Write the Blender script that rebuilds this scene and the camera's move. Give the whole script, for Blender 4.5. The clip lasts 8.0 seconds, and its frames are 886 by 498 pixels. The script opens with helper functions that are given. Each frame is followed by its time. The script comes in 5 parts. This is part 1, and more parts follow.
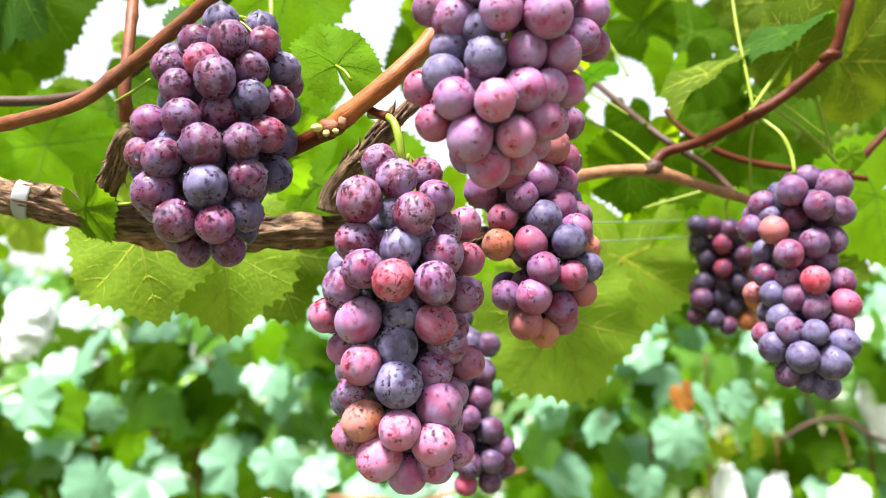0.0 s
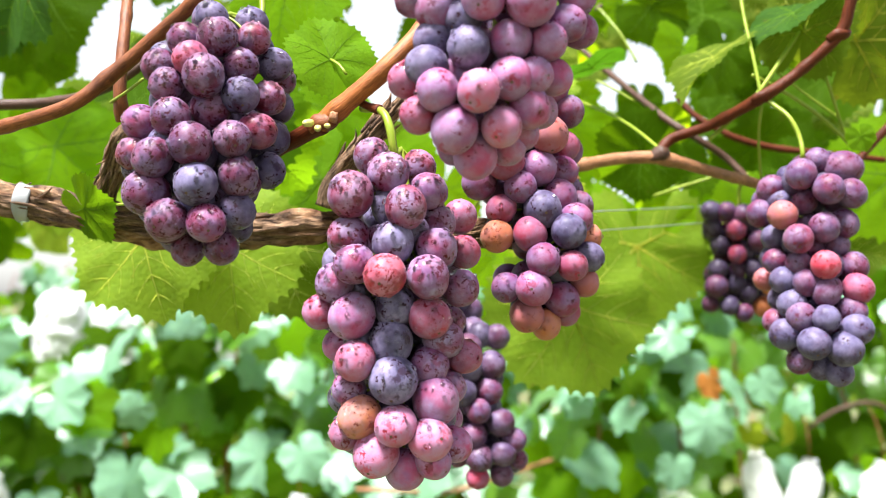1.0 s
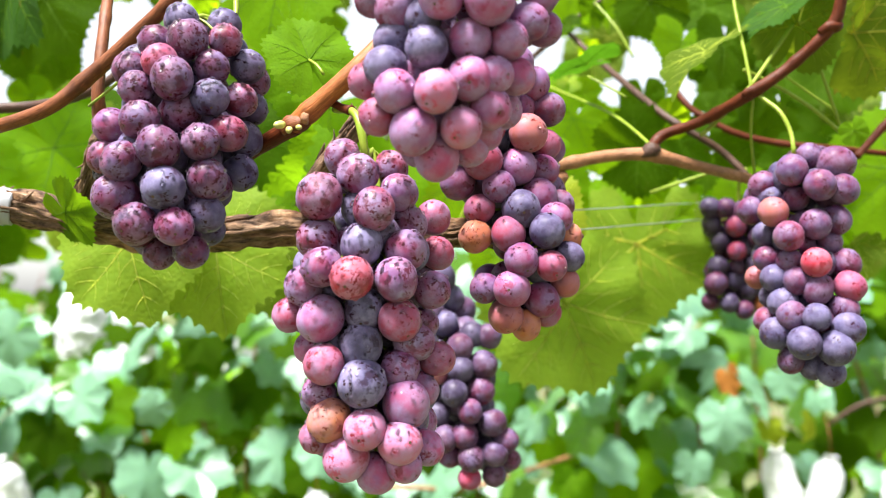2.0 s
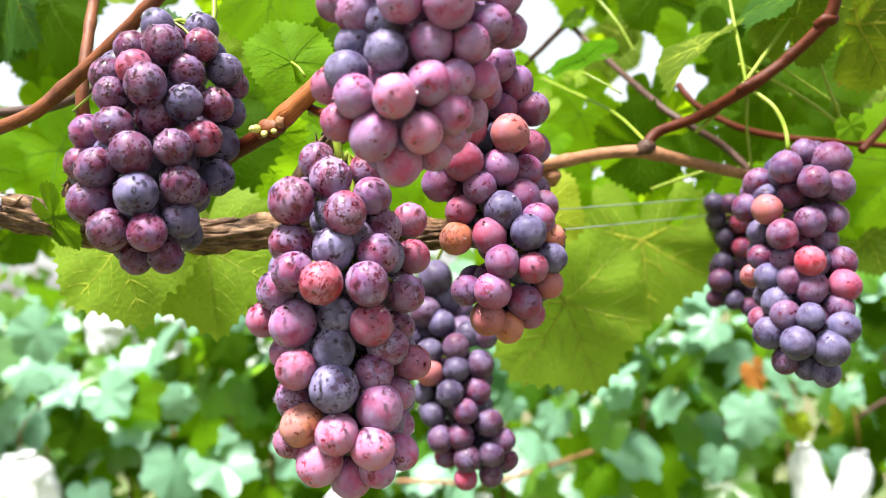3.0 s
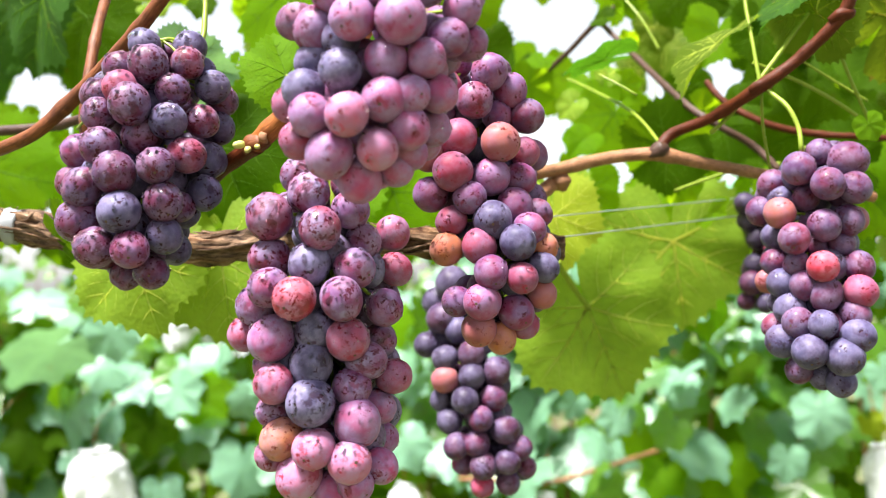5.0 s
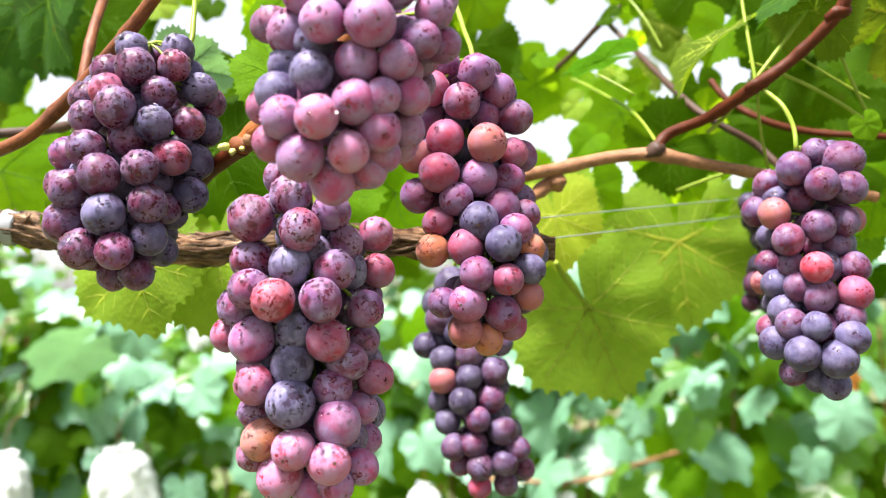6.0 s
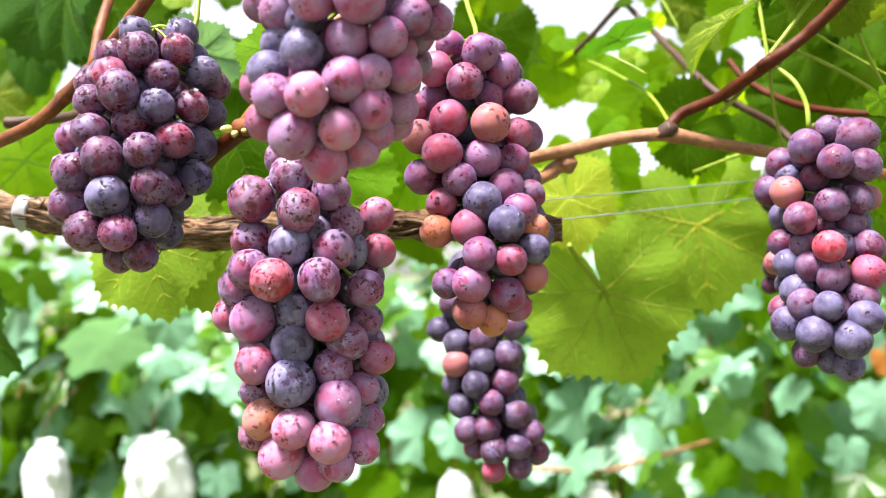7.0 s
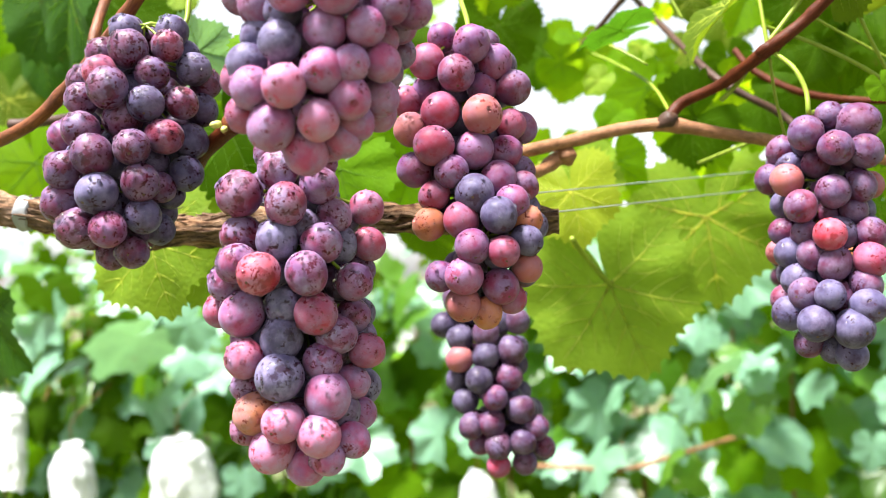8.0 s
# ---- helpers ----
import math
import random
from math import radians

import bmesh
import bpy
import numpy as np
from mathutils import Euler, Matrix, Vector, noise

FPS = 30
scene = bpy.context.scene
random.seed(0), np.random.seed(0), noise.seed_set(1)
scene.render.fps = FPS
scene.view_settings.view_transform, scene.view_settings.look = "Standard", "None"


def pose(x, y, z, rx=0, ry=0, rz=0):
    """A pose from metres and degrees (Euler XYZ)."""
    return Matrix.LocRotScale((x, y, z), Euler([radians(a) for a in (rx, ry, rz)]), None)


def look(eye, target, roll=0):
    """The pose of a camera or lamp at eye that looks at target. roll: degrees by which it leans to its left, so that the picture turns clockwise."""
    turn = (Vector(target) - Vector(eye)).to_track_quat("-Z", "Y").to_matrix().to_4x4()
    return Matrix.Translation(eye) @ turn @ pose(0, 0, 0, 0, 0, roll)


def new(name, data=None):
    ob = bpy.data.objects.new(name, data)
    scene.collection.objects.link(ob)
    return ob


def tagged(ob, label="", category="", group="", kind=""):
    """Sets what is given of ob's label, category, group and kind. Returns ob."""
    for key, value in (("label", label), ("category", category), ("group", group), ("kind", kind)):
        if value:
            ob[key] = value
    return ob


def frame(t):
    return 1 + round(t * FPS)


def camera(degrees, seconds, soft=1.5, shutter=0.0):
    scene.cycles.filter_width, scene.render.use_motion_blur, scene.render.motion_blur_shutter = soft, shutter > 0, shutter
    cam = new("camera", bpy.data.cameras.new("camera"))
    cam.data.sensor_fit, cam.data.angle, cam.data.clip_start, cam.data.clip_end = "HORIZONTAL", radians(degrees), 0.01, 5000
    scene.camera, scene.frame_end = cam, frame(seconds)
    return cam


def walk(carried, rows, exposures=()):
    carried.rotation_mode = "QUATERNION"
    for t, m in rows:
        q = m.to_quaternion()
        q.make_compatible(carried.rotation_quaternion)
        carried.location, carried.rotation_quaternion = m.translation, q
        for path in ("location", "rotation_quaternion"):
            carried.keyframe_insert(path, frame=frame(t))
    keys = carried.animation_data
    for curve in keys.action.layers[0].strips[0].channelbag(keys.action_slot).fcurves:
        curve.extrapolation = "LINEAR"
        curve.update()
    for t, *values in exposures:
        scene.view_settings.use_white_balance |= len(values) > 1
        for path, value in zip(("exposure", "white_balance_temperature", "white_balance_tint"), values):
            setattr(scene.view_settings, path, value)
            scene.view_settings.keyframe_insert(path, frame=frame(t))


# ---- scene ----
EXPOSURE = 2.02
cam = camera(50.4, 8.0, soft=0.95)
METRES, EYE, TILT, LEAN, TURN = 0.2, 1.6, 3.0, 0.0, 0.0
ROWS = [
    (0.0, 0.0, 0.0, 0.0, -0.0, -0.0, -0.0),
    (0.5, 0.04, 0.0141, 0.0017, 0.84, -0.31, 0.71),
    (1.0, 0.0927, 0.0286, 0.0043, 1.75, -0.51, 1.3),
    (1.5, 0.1593, 0.0443, 0.008, 2.54, -0.61, 1.58),
    (3.0, 0.3903, 0.0879, 0.0388, 5.28, -1.12, 2.19),
    (3.5, 0.4538, 0.1005, 0.0494, 6.65, -1.3, 2.58),
    (4.0, 0.5163, 0.113, 0.0628, 7.98, -1.38, 2.79),
    (4.5, 0.5828, 0.127, 0.0759, 9.14, -1.33, 2.93),
    (6.0, 0.7736, 0.1623, 0.0738, 11.78, -1.18, 3.04),
    (6.5, 0.821, 0.1742, 0.0577, 12.9, -1.36, 3.2),
    (7.0, 0.8641, 0.1882, 0.0377, 13.97, -1.6, 3.48),
    (7.5, 0.9098, 0.2058, 0.0201, 14.9, -1.7, 3.9),
    (8.0, 0.9523, 0.2274, 0.008, 15.52, -1.46, 4.31),
]
walk(cam, [(t, pose(0, 0, EYE, TILT, LEAN, TURN) @ pose(METRES * x, METRES * y, METRES * z, 90 + pitch, roll, yaw)) for t, x, y, z, yaw, pitch, roll in ROWS], exposures=[(0.0, EXPOSURE + 0.03), (4.0, EXPOSURE - 0.03), (6.0, EXPOSURE + 0.02), (8.0, EXPOSURE + 0.08)])

cam.data.dof.use_dof, cam.data.dof.focus_distance, cam.data.dof.aperture_fstop = True, 0.52, 7.6

# ---- sky, sun ----
SUN_HEIGHT, SUN_SIDE = 69.0, -146.0  # degrees above the horizon; turn from straight ahead, to the right positive
world = bpy.data.worlds.new("sky")
scene.world = world
world.use_nodes = True
sky = world.node_tree.nodes.new("ShaderNodeTexSky")
sky.sky_type, sky.sun_disc = "NISHITA", False
sky.sun_elevation, sky.sun_rotation = radians(SUN_HEIGHT), radians(SUN_SIDE)
sky.air_density, sky.dust_density, sky.ozone_density = 1.0, 1.5, 0.6
cloud = world.node_tree.nodes.new("ShaderNodeHueSaturation")  # thin white cloud takes most of the blue away
cloud.inputs["Saturation"].default_value = 0.25
world.node_tree.links.new(sky.outputs[0], cloud.inputs["Color"])
world.node_tree.links.new(cloud.outputs[0], world.node_tree.nodes["Background"].inputs[0])
world.node_tree.nodes["Background"].inputs[1].default_value = 0.070
sun = new("sun", bpy.data.lights.new("sun", "SUN"))
sun.data.energy, sun.data.angle, sun.data.color = 5.0, radians(16), (1.0, 0.97, 0.94)
a, e = radians(SUN_SIDE), radians(SUN_HEIGHT)
sun.matrix_world = look((0, 0, 8), Vector((0, 0, 8)) - Vector((math.sin(a) * math.cos(e), math.cos(a) * math.cos(e), math.sin(e))))


# ---- materials ----
class Nodes:
    """A small builder of node materials."""

    def __init__(self, name):
        self.m = bpy.data.materials.new(name)
        self.m.use_nodes = True
        self.t = self.m.node_tree
        self.bsdf = self.t.nodes["Principled BSDF"]
        self.out = self.t.nodes["Material Output"]
        self.co = self.t.nodes.new("ShaderNodeTexCoord").outputs["Object"]

    def add(self, kind, **values):
        n = self.t.nodes.new(kind)
        for k, v in values.items():
            self.put(n.inputs[k.replace("_", " ")], v)
        return n

    def put(self, socket, v):
        if isinstance(v, bpy.types.NodeSocket):
            self.t.links.new(v, socket)
        else:
            socket.default_value = v

    def shifted(self, amount=40.0):
        """Object coordinates moved by each object's own random number."""
        info = self.t.nodes.new("ShaderNodeObjectInfo")
        self.random = info.outputs["Random"]
        s = self.t.nodes.new("ShaderNodeVectorMath")
        s.operation = "MULTIPLY_ADD"
        self.put(s.inputs[0], self.random)
        s.inputs[1].default_value = (amount, amount * 0.7, amount * 1.3)
        self.put(s.inputs[2], self.co)
        return s.outputs[0]

    def noise(self, vec, scale, detail=3.0, rough=0.55):
        return self.add("ShaderNodeTexNoise", Vector=vec, Scale=scale, Detail=detail, Roughness=rough).outputs["Fac"]

    def span(self, v, lo, hi, a=0.0, b=1.0):
        n = self.t.nodes.new("ShaderNodeMapRange")
        for i, x in enumerate((v, lo, hi, a, b)):
            self.put(n.inputs[i], x)
        return n.outputs[0]

    def times(self, a, b, how="MULTIPLY"):
        n = self.t.nodes.new("ShaderNodeMath")
        n.operation = how
        self.put(n.inputs[0], a)
        self.put(n.inputs[1], b)
        return n.outputs[0]

    def mix(self, f, a, b):
        n = self.t.nodes.new("ShaderNodeMix")
        n.data_type = "RGBA"
        self.put(n.inputs[0], f)
        for i, c in ((6, a), (7, b)):
            self.put(n.inputs[i], c if isinstance(c, bpy.types.NodeSocket) else (*c, 1.0))
        return n.outputs[2]

    def bump(self, h, strength, distance):
        n = self.add("ShaderNodeBump", Strength=strength, Distance=distance, Height=h)
        self.put(self.bsdf.inputs["Normal"], n.outputs[0])
        return n.outputs[0]

    def set(self, **values):
        for k, v in values.items():
            s = self.bsdf.inputs[k.replace("_", " ")]
            self.put(s, (*v, 1.0) if isinstance(v, tuple) and len(v) == 3 and s.type == "RGBA" else v)
        return self.m


def skin(name, a, b, bare, wear, bloom=0.3, film=0.0):
    """Waxy grape skin: two tones of the fruit under a blue-grey bloom that rain and touch have rubbed off in flecks and patches."""
    n = Nodes(name)
    p = n.shifted()
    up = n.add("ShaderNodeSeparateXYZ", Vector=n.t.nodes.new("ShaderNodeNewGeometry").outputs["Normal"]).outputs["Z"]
    tone = n.mix(n.span(n.noise(p, 0.9, 3.0), 0.40, 0.60), a, b)
    tone = n.mix(n.span(n.random, 0.0, 1.0, 0.0, 0.35), tone, tuple(0.5 * c for c in b))
    veil = n.span(n.noise(p, 1.0, 3.0, 0.55), 0.36, 0.60, 0.25, 1.15)
    veil = n.times(veil, n.span(n.noise(p, 4.5, 5.0, 0.7), 0.30, 0.62, 0.55, 1.0))
    veil = n.times(veil, n.span(n.noise(p, 34.0, 2.0), 0.3, 0.7, 0.78, 1.0))
    veil = n.times(veil, n.span(n.random, 0.0, 1.0, bloom * 0.8, bloom))
    tone = n.mix(veil, tone, (0.31, 0.27, 0.44))
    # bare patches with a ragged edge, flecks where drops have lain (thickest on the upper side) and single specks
    patch = n.span(n.noise(p, 1.15, 6.0, 0.62), 0.625 - wear * 0.42, 0.675 - wear * 0.42)
    skin_tone = n.mix(n.span(n.noise(p, 1.9, 3.0), 0.4, 0.6), tuple(0.75 * c for c in a), tuple(0.5 * c for c in bare))
    tone = n.mix(n.times(patch, 0.7), tone, skin_tone)
    end = n.add("ShaderNodeSeparateXYZ", Vector=n.co).outputs["Z"]
    flush = n.times(n.span(n.times(end, n.times(n.noise(p, 2.6, 3.0), 0.9), "ADD"), -0.54, -0.62), 0.6)
    tone = n.mix(flush, tone, tuple(1.1 * c for c in bare))
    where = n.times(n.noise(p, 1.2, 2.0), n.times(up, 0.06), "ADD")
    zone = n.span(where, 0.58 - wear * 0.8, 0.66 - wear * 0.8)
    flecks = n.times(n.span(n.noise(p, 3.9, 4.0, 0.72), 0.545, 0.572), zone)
    dots = n.span(n.add("ShaderNodeTexVoronoi", Vector=p, Scale=10.0).outputs["Distance"], 0.08, 0.13, 1.0, 0.0)
    dots = n.times(dots, n.span(n.noise(p, 2.3, 1.0), 0.58 - wear * 0.2, 0.64 - wear * 0.2, 0.0, 0.6))
    marks = n.times(flecks, dots, "MAXIMUM")
    colour = n.mix(n.times(marks, 0.9), tone, tuple(0.5 * c for c in bare))
    rubbed = n.times(marks, n.times(patch, 0.6), "MAXIMUM")
    n.bump(n.times(rubbed, -1.0), 0.22, 0.02)
    return n.set(Base_Color=colour, Roughness=n.span(rubbed, 0.0, 1.0, 0.47, 0.22), Specular_IOR_Level=n.span(rubbed, 0.0, 1.0, 0.16, 0.30),
                 Sheen_Weight=n.span(rubbed, 0.0, 1.0, 0.06, 0.0), Sheen_Roughness=0.25, Sheen_Tint=(0.80, 0.80, 1.0),
                 Coat_Weight=film, Coat_Roughness=0.12, Subsurface_Weight=0.02, Subsurface_Radius=(1.0, 0.3, 0.3), Subsurface_Scale=0.003)


TONES = {
    # n and v: shade over and between berries put into the skin colour
    "n": ("shaded_purple", (0.016, 0.005, 0.018), (0.030, 0.020, 0.048), (0.020, 0.001, 0.005), 0.10),
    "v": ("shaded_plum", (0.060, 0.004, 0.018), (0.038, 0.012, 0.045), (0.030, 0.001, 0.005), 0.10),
    "s": ("slate_blue", (0.026, 0.010, 0.036), (0.050, 0.042, 0.100), (0.036, 0.002, 0.010), 0.12),
    "a": ("dark_plum", (0.110, 0.004, 0.026), (0.060, 0.014, 0.062), (0.080, 0.002, 0.011), 0.24),
    "p": ("plum", (0.195, 0.014, 0.055), (0.130, 0.032, 0.118), (0.130, 0.004, 0.018), 0.19),
    "q": ("wine", (0.190, 0.006, 0.022), (0.100, 0.020, 0.062), (0.120, 0.003, 0.010), 0.24),
    "m": ("mauve", (0.330, 0.034, 0.110), (0.225, 0.070, 0.190), (0.230, 0.010, 0.034), 0.06),
    "r": ("rose", (0.300, 0.018, 0.042), (0.225, 0.040, 0.088), (0.260, 0.005, 0.016), 0.10),
    "d": ("red", (0.330, 0.014, 0.026), (0.400, 0.075, 0.105), (0.250, 0.004, 0.008), 0.24),
    "k": ("pink", (0.470, 0.080, 0.150), (0.400, 0.125, 0.240), (0.400, 0.014, 0.034), 0.10),
    "o": ("amber", (0.400, 0.135, 0.035), (0.360, 0.100, 0.050), (0.200, 0.016, 0.006), 0.09),
    "c": ("coral", (0.350, 0.098, 0.072), (0.310, 0.085, 0.095), (0.230, 0.012, 0.010), 0.08),
}


THIN = {"o": 0.55, "c": 0.5, "d": 0.6, "r": 0.8}  # riper red and amber berries carry less bloom


def skins(state, wear_share, bloom, film=0.0):
    """The skins of one bunch: how much the bloom is rubbed, how thick it is, and how wet."""
    return {t: skin(state + "_" + n + "_grape_skin", a, b, bare, max(0.02, wear * wear_share), bloom * THIN.get(t, 1.0), film) for t, (n, a, b, bare, wear) in TONES.items()}


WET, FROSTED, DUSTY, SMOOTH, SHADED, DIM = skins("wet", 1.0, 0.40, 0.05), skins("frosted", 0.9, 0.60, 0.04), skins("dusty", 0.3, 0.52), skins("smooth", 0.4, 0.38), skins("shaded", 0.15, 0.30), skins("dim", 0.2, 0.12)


def leaf_paint(name, top, glow, share=0.5, rough=0.6, shine=0.08):
    """Vine leaf: a glossy blade that lets light through."""
    n = Nodes(name)
    p = n.shifted(9.0)
    f = n.span(n.noise(p, 4.0, 4.0), 0.3, 0.7)
    g = n.span(n.noise(p, 22.0, 3.0), 0.3, 0.75, 0.0, 0.5)
    cells = n.span(n.add("ShaderNodeTexVoronoi", Vector=p, Scale=26.0).outputs["Distance"], 0.0, 0.6)
    age = n.span(n.random, 0.0, 1.0, 0.0, 0.6)
    blade = n.mix(f, top, tuple(0.72 * c for c in top))
    blade = n.mix(g, blade, (top[0] * 1.5, top[1] * 1.25, top[2] * 0.9))
    through_light = n.mix(age, n.mix(f, glow, tuple(0.75 * c for c in glow)), (glow[0] * 1.25, glow[1] * 0.95, glow[2] * 0.8))
    rust = n.times(n.span(n.noise(p, 7.0, 5.0, 0.65), 0.66, 0.72), 0.55)
    blade, through_light = n.mix(rust, blade, (0.16, 0.09, 0.03)), n.mix(rust, through_light, (0.22, 0.12, 0.02))
    normal = n.bump(cells, 0.1, 0.01)
    n.set(Base_Color=blade, Roughness=rough, Specular_IOR_Level=shine)
    t = n.add("ShaderNodeBsdfTranslucent", Color=through_light, Normal=normal)
    m = n.add("ShaderNodeMixShader", Fac=share)
    n.put(m.inputs[1], n.bsdf.outputs[0])
    n.put(m.inputs[2], t.outputs[0])
    n.put(n.out.inputs[0], m.outputs[0])
    return n.m


LEAF = {
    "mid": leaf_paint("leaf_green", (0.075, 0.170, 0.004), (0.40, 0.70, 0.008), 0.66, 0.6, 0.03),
    # lit: leaf green paled, the light on bright leaves put into its colour
    "lit": leaf_paint("leaf_lit_green", (0.15, 0.25, 0.022), (0.40, 0.56, 0.04), 0.52),
    # deep and dark: leaf green darkened to hold the canopy's shade
    "deep": leaf_paint("leaf_shaded_green", (0.032, 0.075, 0.002), (0.135, 0.28, 0.003), 0.6, 0.6, 0.03),
    "dark": leaf_paint("leaf_deep_shade_green", (0.024, 0.072, 0.007), (0.07, 0.20, 0.006), 0.4),
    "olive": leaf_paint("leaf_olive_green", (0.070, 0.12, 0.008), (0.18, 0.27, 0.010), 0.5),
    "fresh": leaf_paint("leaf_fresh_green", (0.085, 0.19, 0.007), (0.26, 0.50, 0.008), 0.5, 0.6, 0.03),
    # mint: bright sky sheen on glossy leaves put into the colour
    "mint": leaf_paint("leaf_bright_sheen_green", (0.16, 0.33, 0.235), (0.22, 0.46, 0.16), 0.28, 0.38, 0.4),
    "withered": leaf_paint("withered_leaf_brown", (0.30, 0.12, 0.03), (0.34, 0.15, 0.03), 0.3),
    "row": leaf_paint("row_leaf_green", (0.075, 0.185, 0.02), (0.30, 0.60, 0.03), 0.56, 0.36, 0.7),
    "yellow": leaf_paint("leaf_yellow_green", (0.20, 0.27, 0.02), (0.46, 0.56, 0.02), 0.5, 0.5),
    # pale: a weaker sky reflection, likewise part of the base colour
    "pale": leaf_paint("leaf_sheen_green", (0.125, 0.27, 0.18), (0.22, 0.44, 0.13), 0.30, 0.34, 0.5),
}
VEIN = leaf_paint("leaf_vein", (0.34, 0.42, 0.12), (0.85, 0.92, 0.30), 0.8)
DARK_VEIN = leaf_paint("dark_leaf_vein", (0.10, 0.20, 0.02), (0.28, 0.50, 0.02), 0.55)


def along(n):
    """Coordinates drawn out along a stalk or cane."""
    g = n.t.nodes.new("ShaderNodeAttribute")
    g.attribute_name = "grain"
    return g.outputs["Vector"]


def stalk_paint(name, a, b, scale, rough=0.5, depth=0.001, mottled=0.5, shine=0.25):
    """Bark or skin of a shoot: streaks along it, blotches across it, small dark pores."""
    n = Nodes(name)
    g = along(n)
    streak = n.noise(g, scale * 24, 4.0, 0.6)
    blotch = n.noise(n.co, scale * 1.3, 4.0, 0.6)
    s = n.mix(n.span(streak, 0.30, 0.70), a, b)
    s = n.mix(n.span(blotch, 0.46, 0.68, 0.0, mottled), s, tuple(0.4 * c for c in a))
    s = n.mix(n.span(n.noise(g, scale * 30, 2.0), 0.62, 0.68, 0.0, mottled * 0.6), s, tuple(min(0.8, 1.7 * c) for c in b))
    n.bump(streak, 0.4, depth)
    return n.set(Base_Color=s, Roughness=rough, Specular_IOR_Level=shine)


CANE = stalk_paint("red_brown_cane_bark", (0.085, 0.020, 0.005), (0.19, 0.062, 0.018), 60, mottled=0.6)
OLD_CANE = stalk_paint("tan_cane_bark", (0.15, 0.058, 0.022), (0.34, 0.17, 0.085), 70, mottled=0.55, depth=0.002)
RED_CANE = stalk_paint("dark_red_cane_bark", (0.034, 0.006, 0.002), (0.100, 0.021, 0.005), 60, mottled=0.3, shine=0.15)
ORANGE_CANE = stalk_paint("orange_brown_cane_bark", (0.16, 0.042, 0.008), (0.34, 0.115, 0.026), 60, mottled=0.6)
DARK_CANE = stalk_paint("dark_twig_bark", (0.03, 0.014, 0.009), (0.075, 0.036, 0.022), 80)
BARK = stalk_paint("shaggy_old_bark", (0.085, 0.05, 0.03), (0.22, 0.14, 0.085), 45, rough=0.85, depth=0.003, mottled=0.9)


def shaggy_bark():
    """Old vine bark: dark furrows and pale loose fibres along the arm."""
    n = Nodes("furrowed_old_bark")
    g = along(n)
    fibre = n.noise(g, 620.0, 6.0, 0.7)
    wide = n.noise(g, 190.0, 3.0, 0.6)
    broad = n.noise(n.co, 38.0, 4.0, 0.6)
    c = n.mix(n.span(fibre, 0.38, 0.60), (0.030, 0.016, 0.010), (0.30, 0.185, 0.11))
    c = n.mix(n.span(wide, 0.50, 0.60, 0.0, 0.8), c, n.mix(n.span(fibre, 0.4, 0.6), (0.10, 0.040, 0.018), (0.36, 0.20, 0.10)))
    c = n.mix(n.span(broad, 0.54, 0.66, 0.0, 0.6), c, (0.035, 0.02, 0.013))
    c = n.mix(n.span(fibre, 0.62, 0.72), c, (0.50, 0.40, 0.30))
    n.bump(n.times(fibre, wide, "ADD"), 1.0, 0.004)
    return n.set(Base_Color=c, Roughness=0.85, Specular_IOR_Level=0.25)


ARM_BARK = shaggy_bark()
GREEN_STALK = stalk_paint("green_stalk_skin", (0.14, 0.21, 0.015), (0.22, 0.27, 0.028), 50, rough=0.4, depth=0.0003, mottled=0.2)
SCAR = Nodes("berry_scar").set(Base_Color=(0.075, 0.04, 0.022), Roughness=0.8)
BUD = stalk_paint("pale_bud_scales", (0.30, 0.30, 0.06), (0.52, 0.50, 0.16), 90, rough=0.35, depth=0.0004, mottled=0.35)
WIRE = Nodes("galvanised_wire").set(Base_Color=(0.42, 0.44, 0.42), Metallic=0.7, Roughness=0.42)
TIE = Nodes("clear_plastic_tape").set(Base_Color=(0.45, 0.47, 0.49), Roughness=0.4, Specular_IOR_Level=0.3, Transmission_Weight=0.55)
WATER = Nodes("water").set(Base_Color=(1, 1, 1), Roughness=0.02, Transmission_Weight=1.0, IOR=1.33)


def paper_paint():
    n = Nodes("white_bag_paper")
    c = n.mix(n.span(n.noise(n.co, 9.0, 4.0), 0.35, 0.7), (0.72, 0.73, 0.74), (0.50, 0.51, 0.53))
    n.bump(n.noise(n.co, 22.0, 5.0, 0.7), 0.4, 0.02)
    return n.set(Base_Color=c, Roughness=0.75)


def soil_paint():
    n = Nodes("grassy_soil")
    c = n.mix(n.span(n.noise(n.co, 0.7, 6.0), 0.4, 0.6), (0.06, 0.10, 0.02), (0.12, 0.09, 0.05))
    c = n.mix(n.span(n.noise(n.co, 14.0, 5.0), 0.4, 0.7, 0.0, 0.7), c, (0.07, 0.11, 0.02))
    n.bump(n.noise(n.co, 9.0, 6.0, 0.7), 0.8, 0.05)
    return n.set(Base_Color=c, Roughness=0.95)


PAPER, SOIL = paper_paint(), soil_paint()


# ---- shaping ----
def mesh_of(name, verts, faces, *materials, smooth=True):
    me = bpy.data.meshes.new(name)
    me.from_pydata([tuple(v) for v in verts], [], faces)
    for m in materials:
        me.materials.append(m)
    me.polygons.foreach_set("use_smooth", [smooth] * len(me.polygons))
    me.update()
    return me


def thing(name, at, label, category, group="", kind=""):
    ob = new(name)
    ob.location, ob.empty_display_size = at, 0.02
    return tagged(ob, label, category, group, kind)


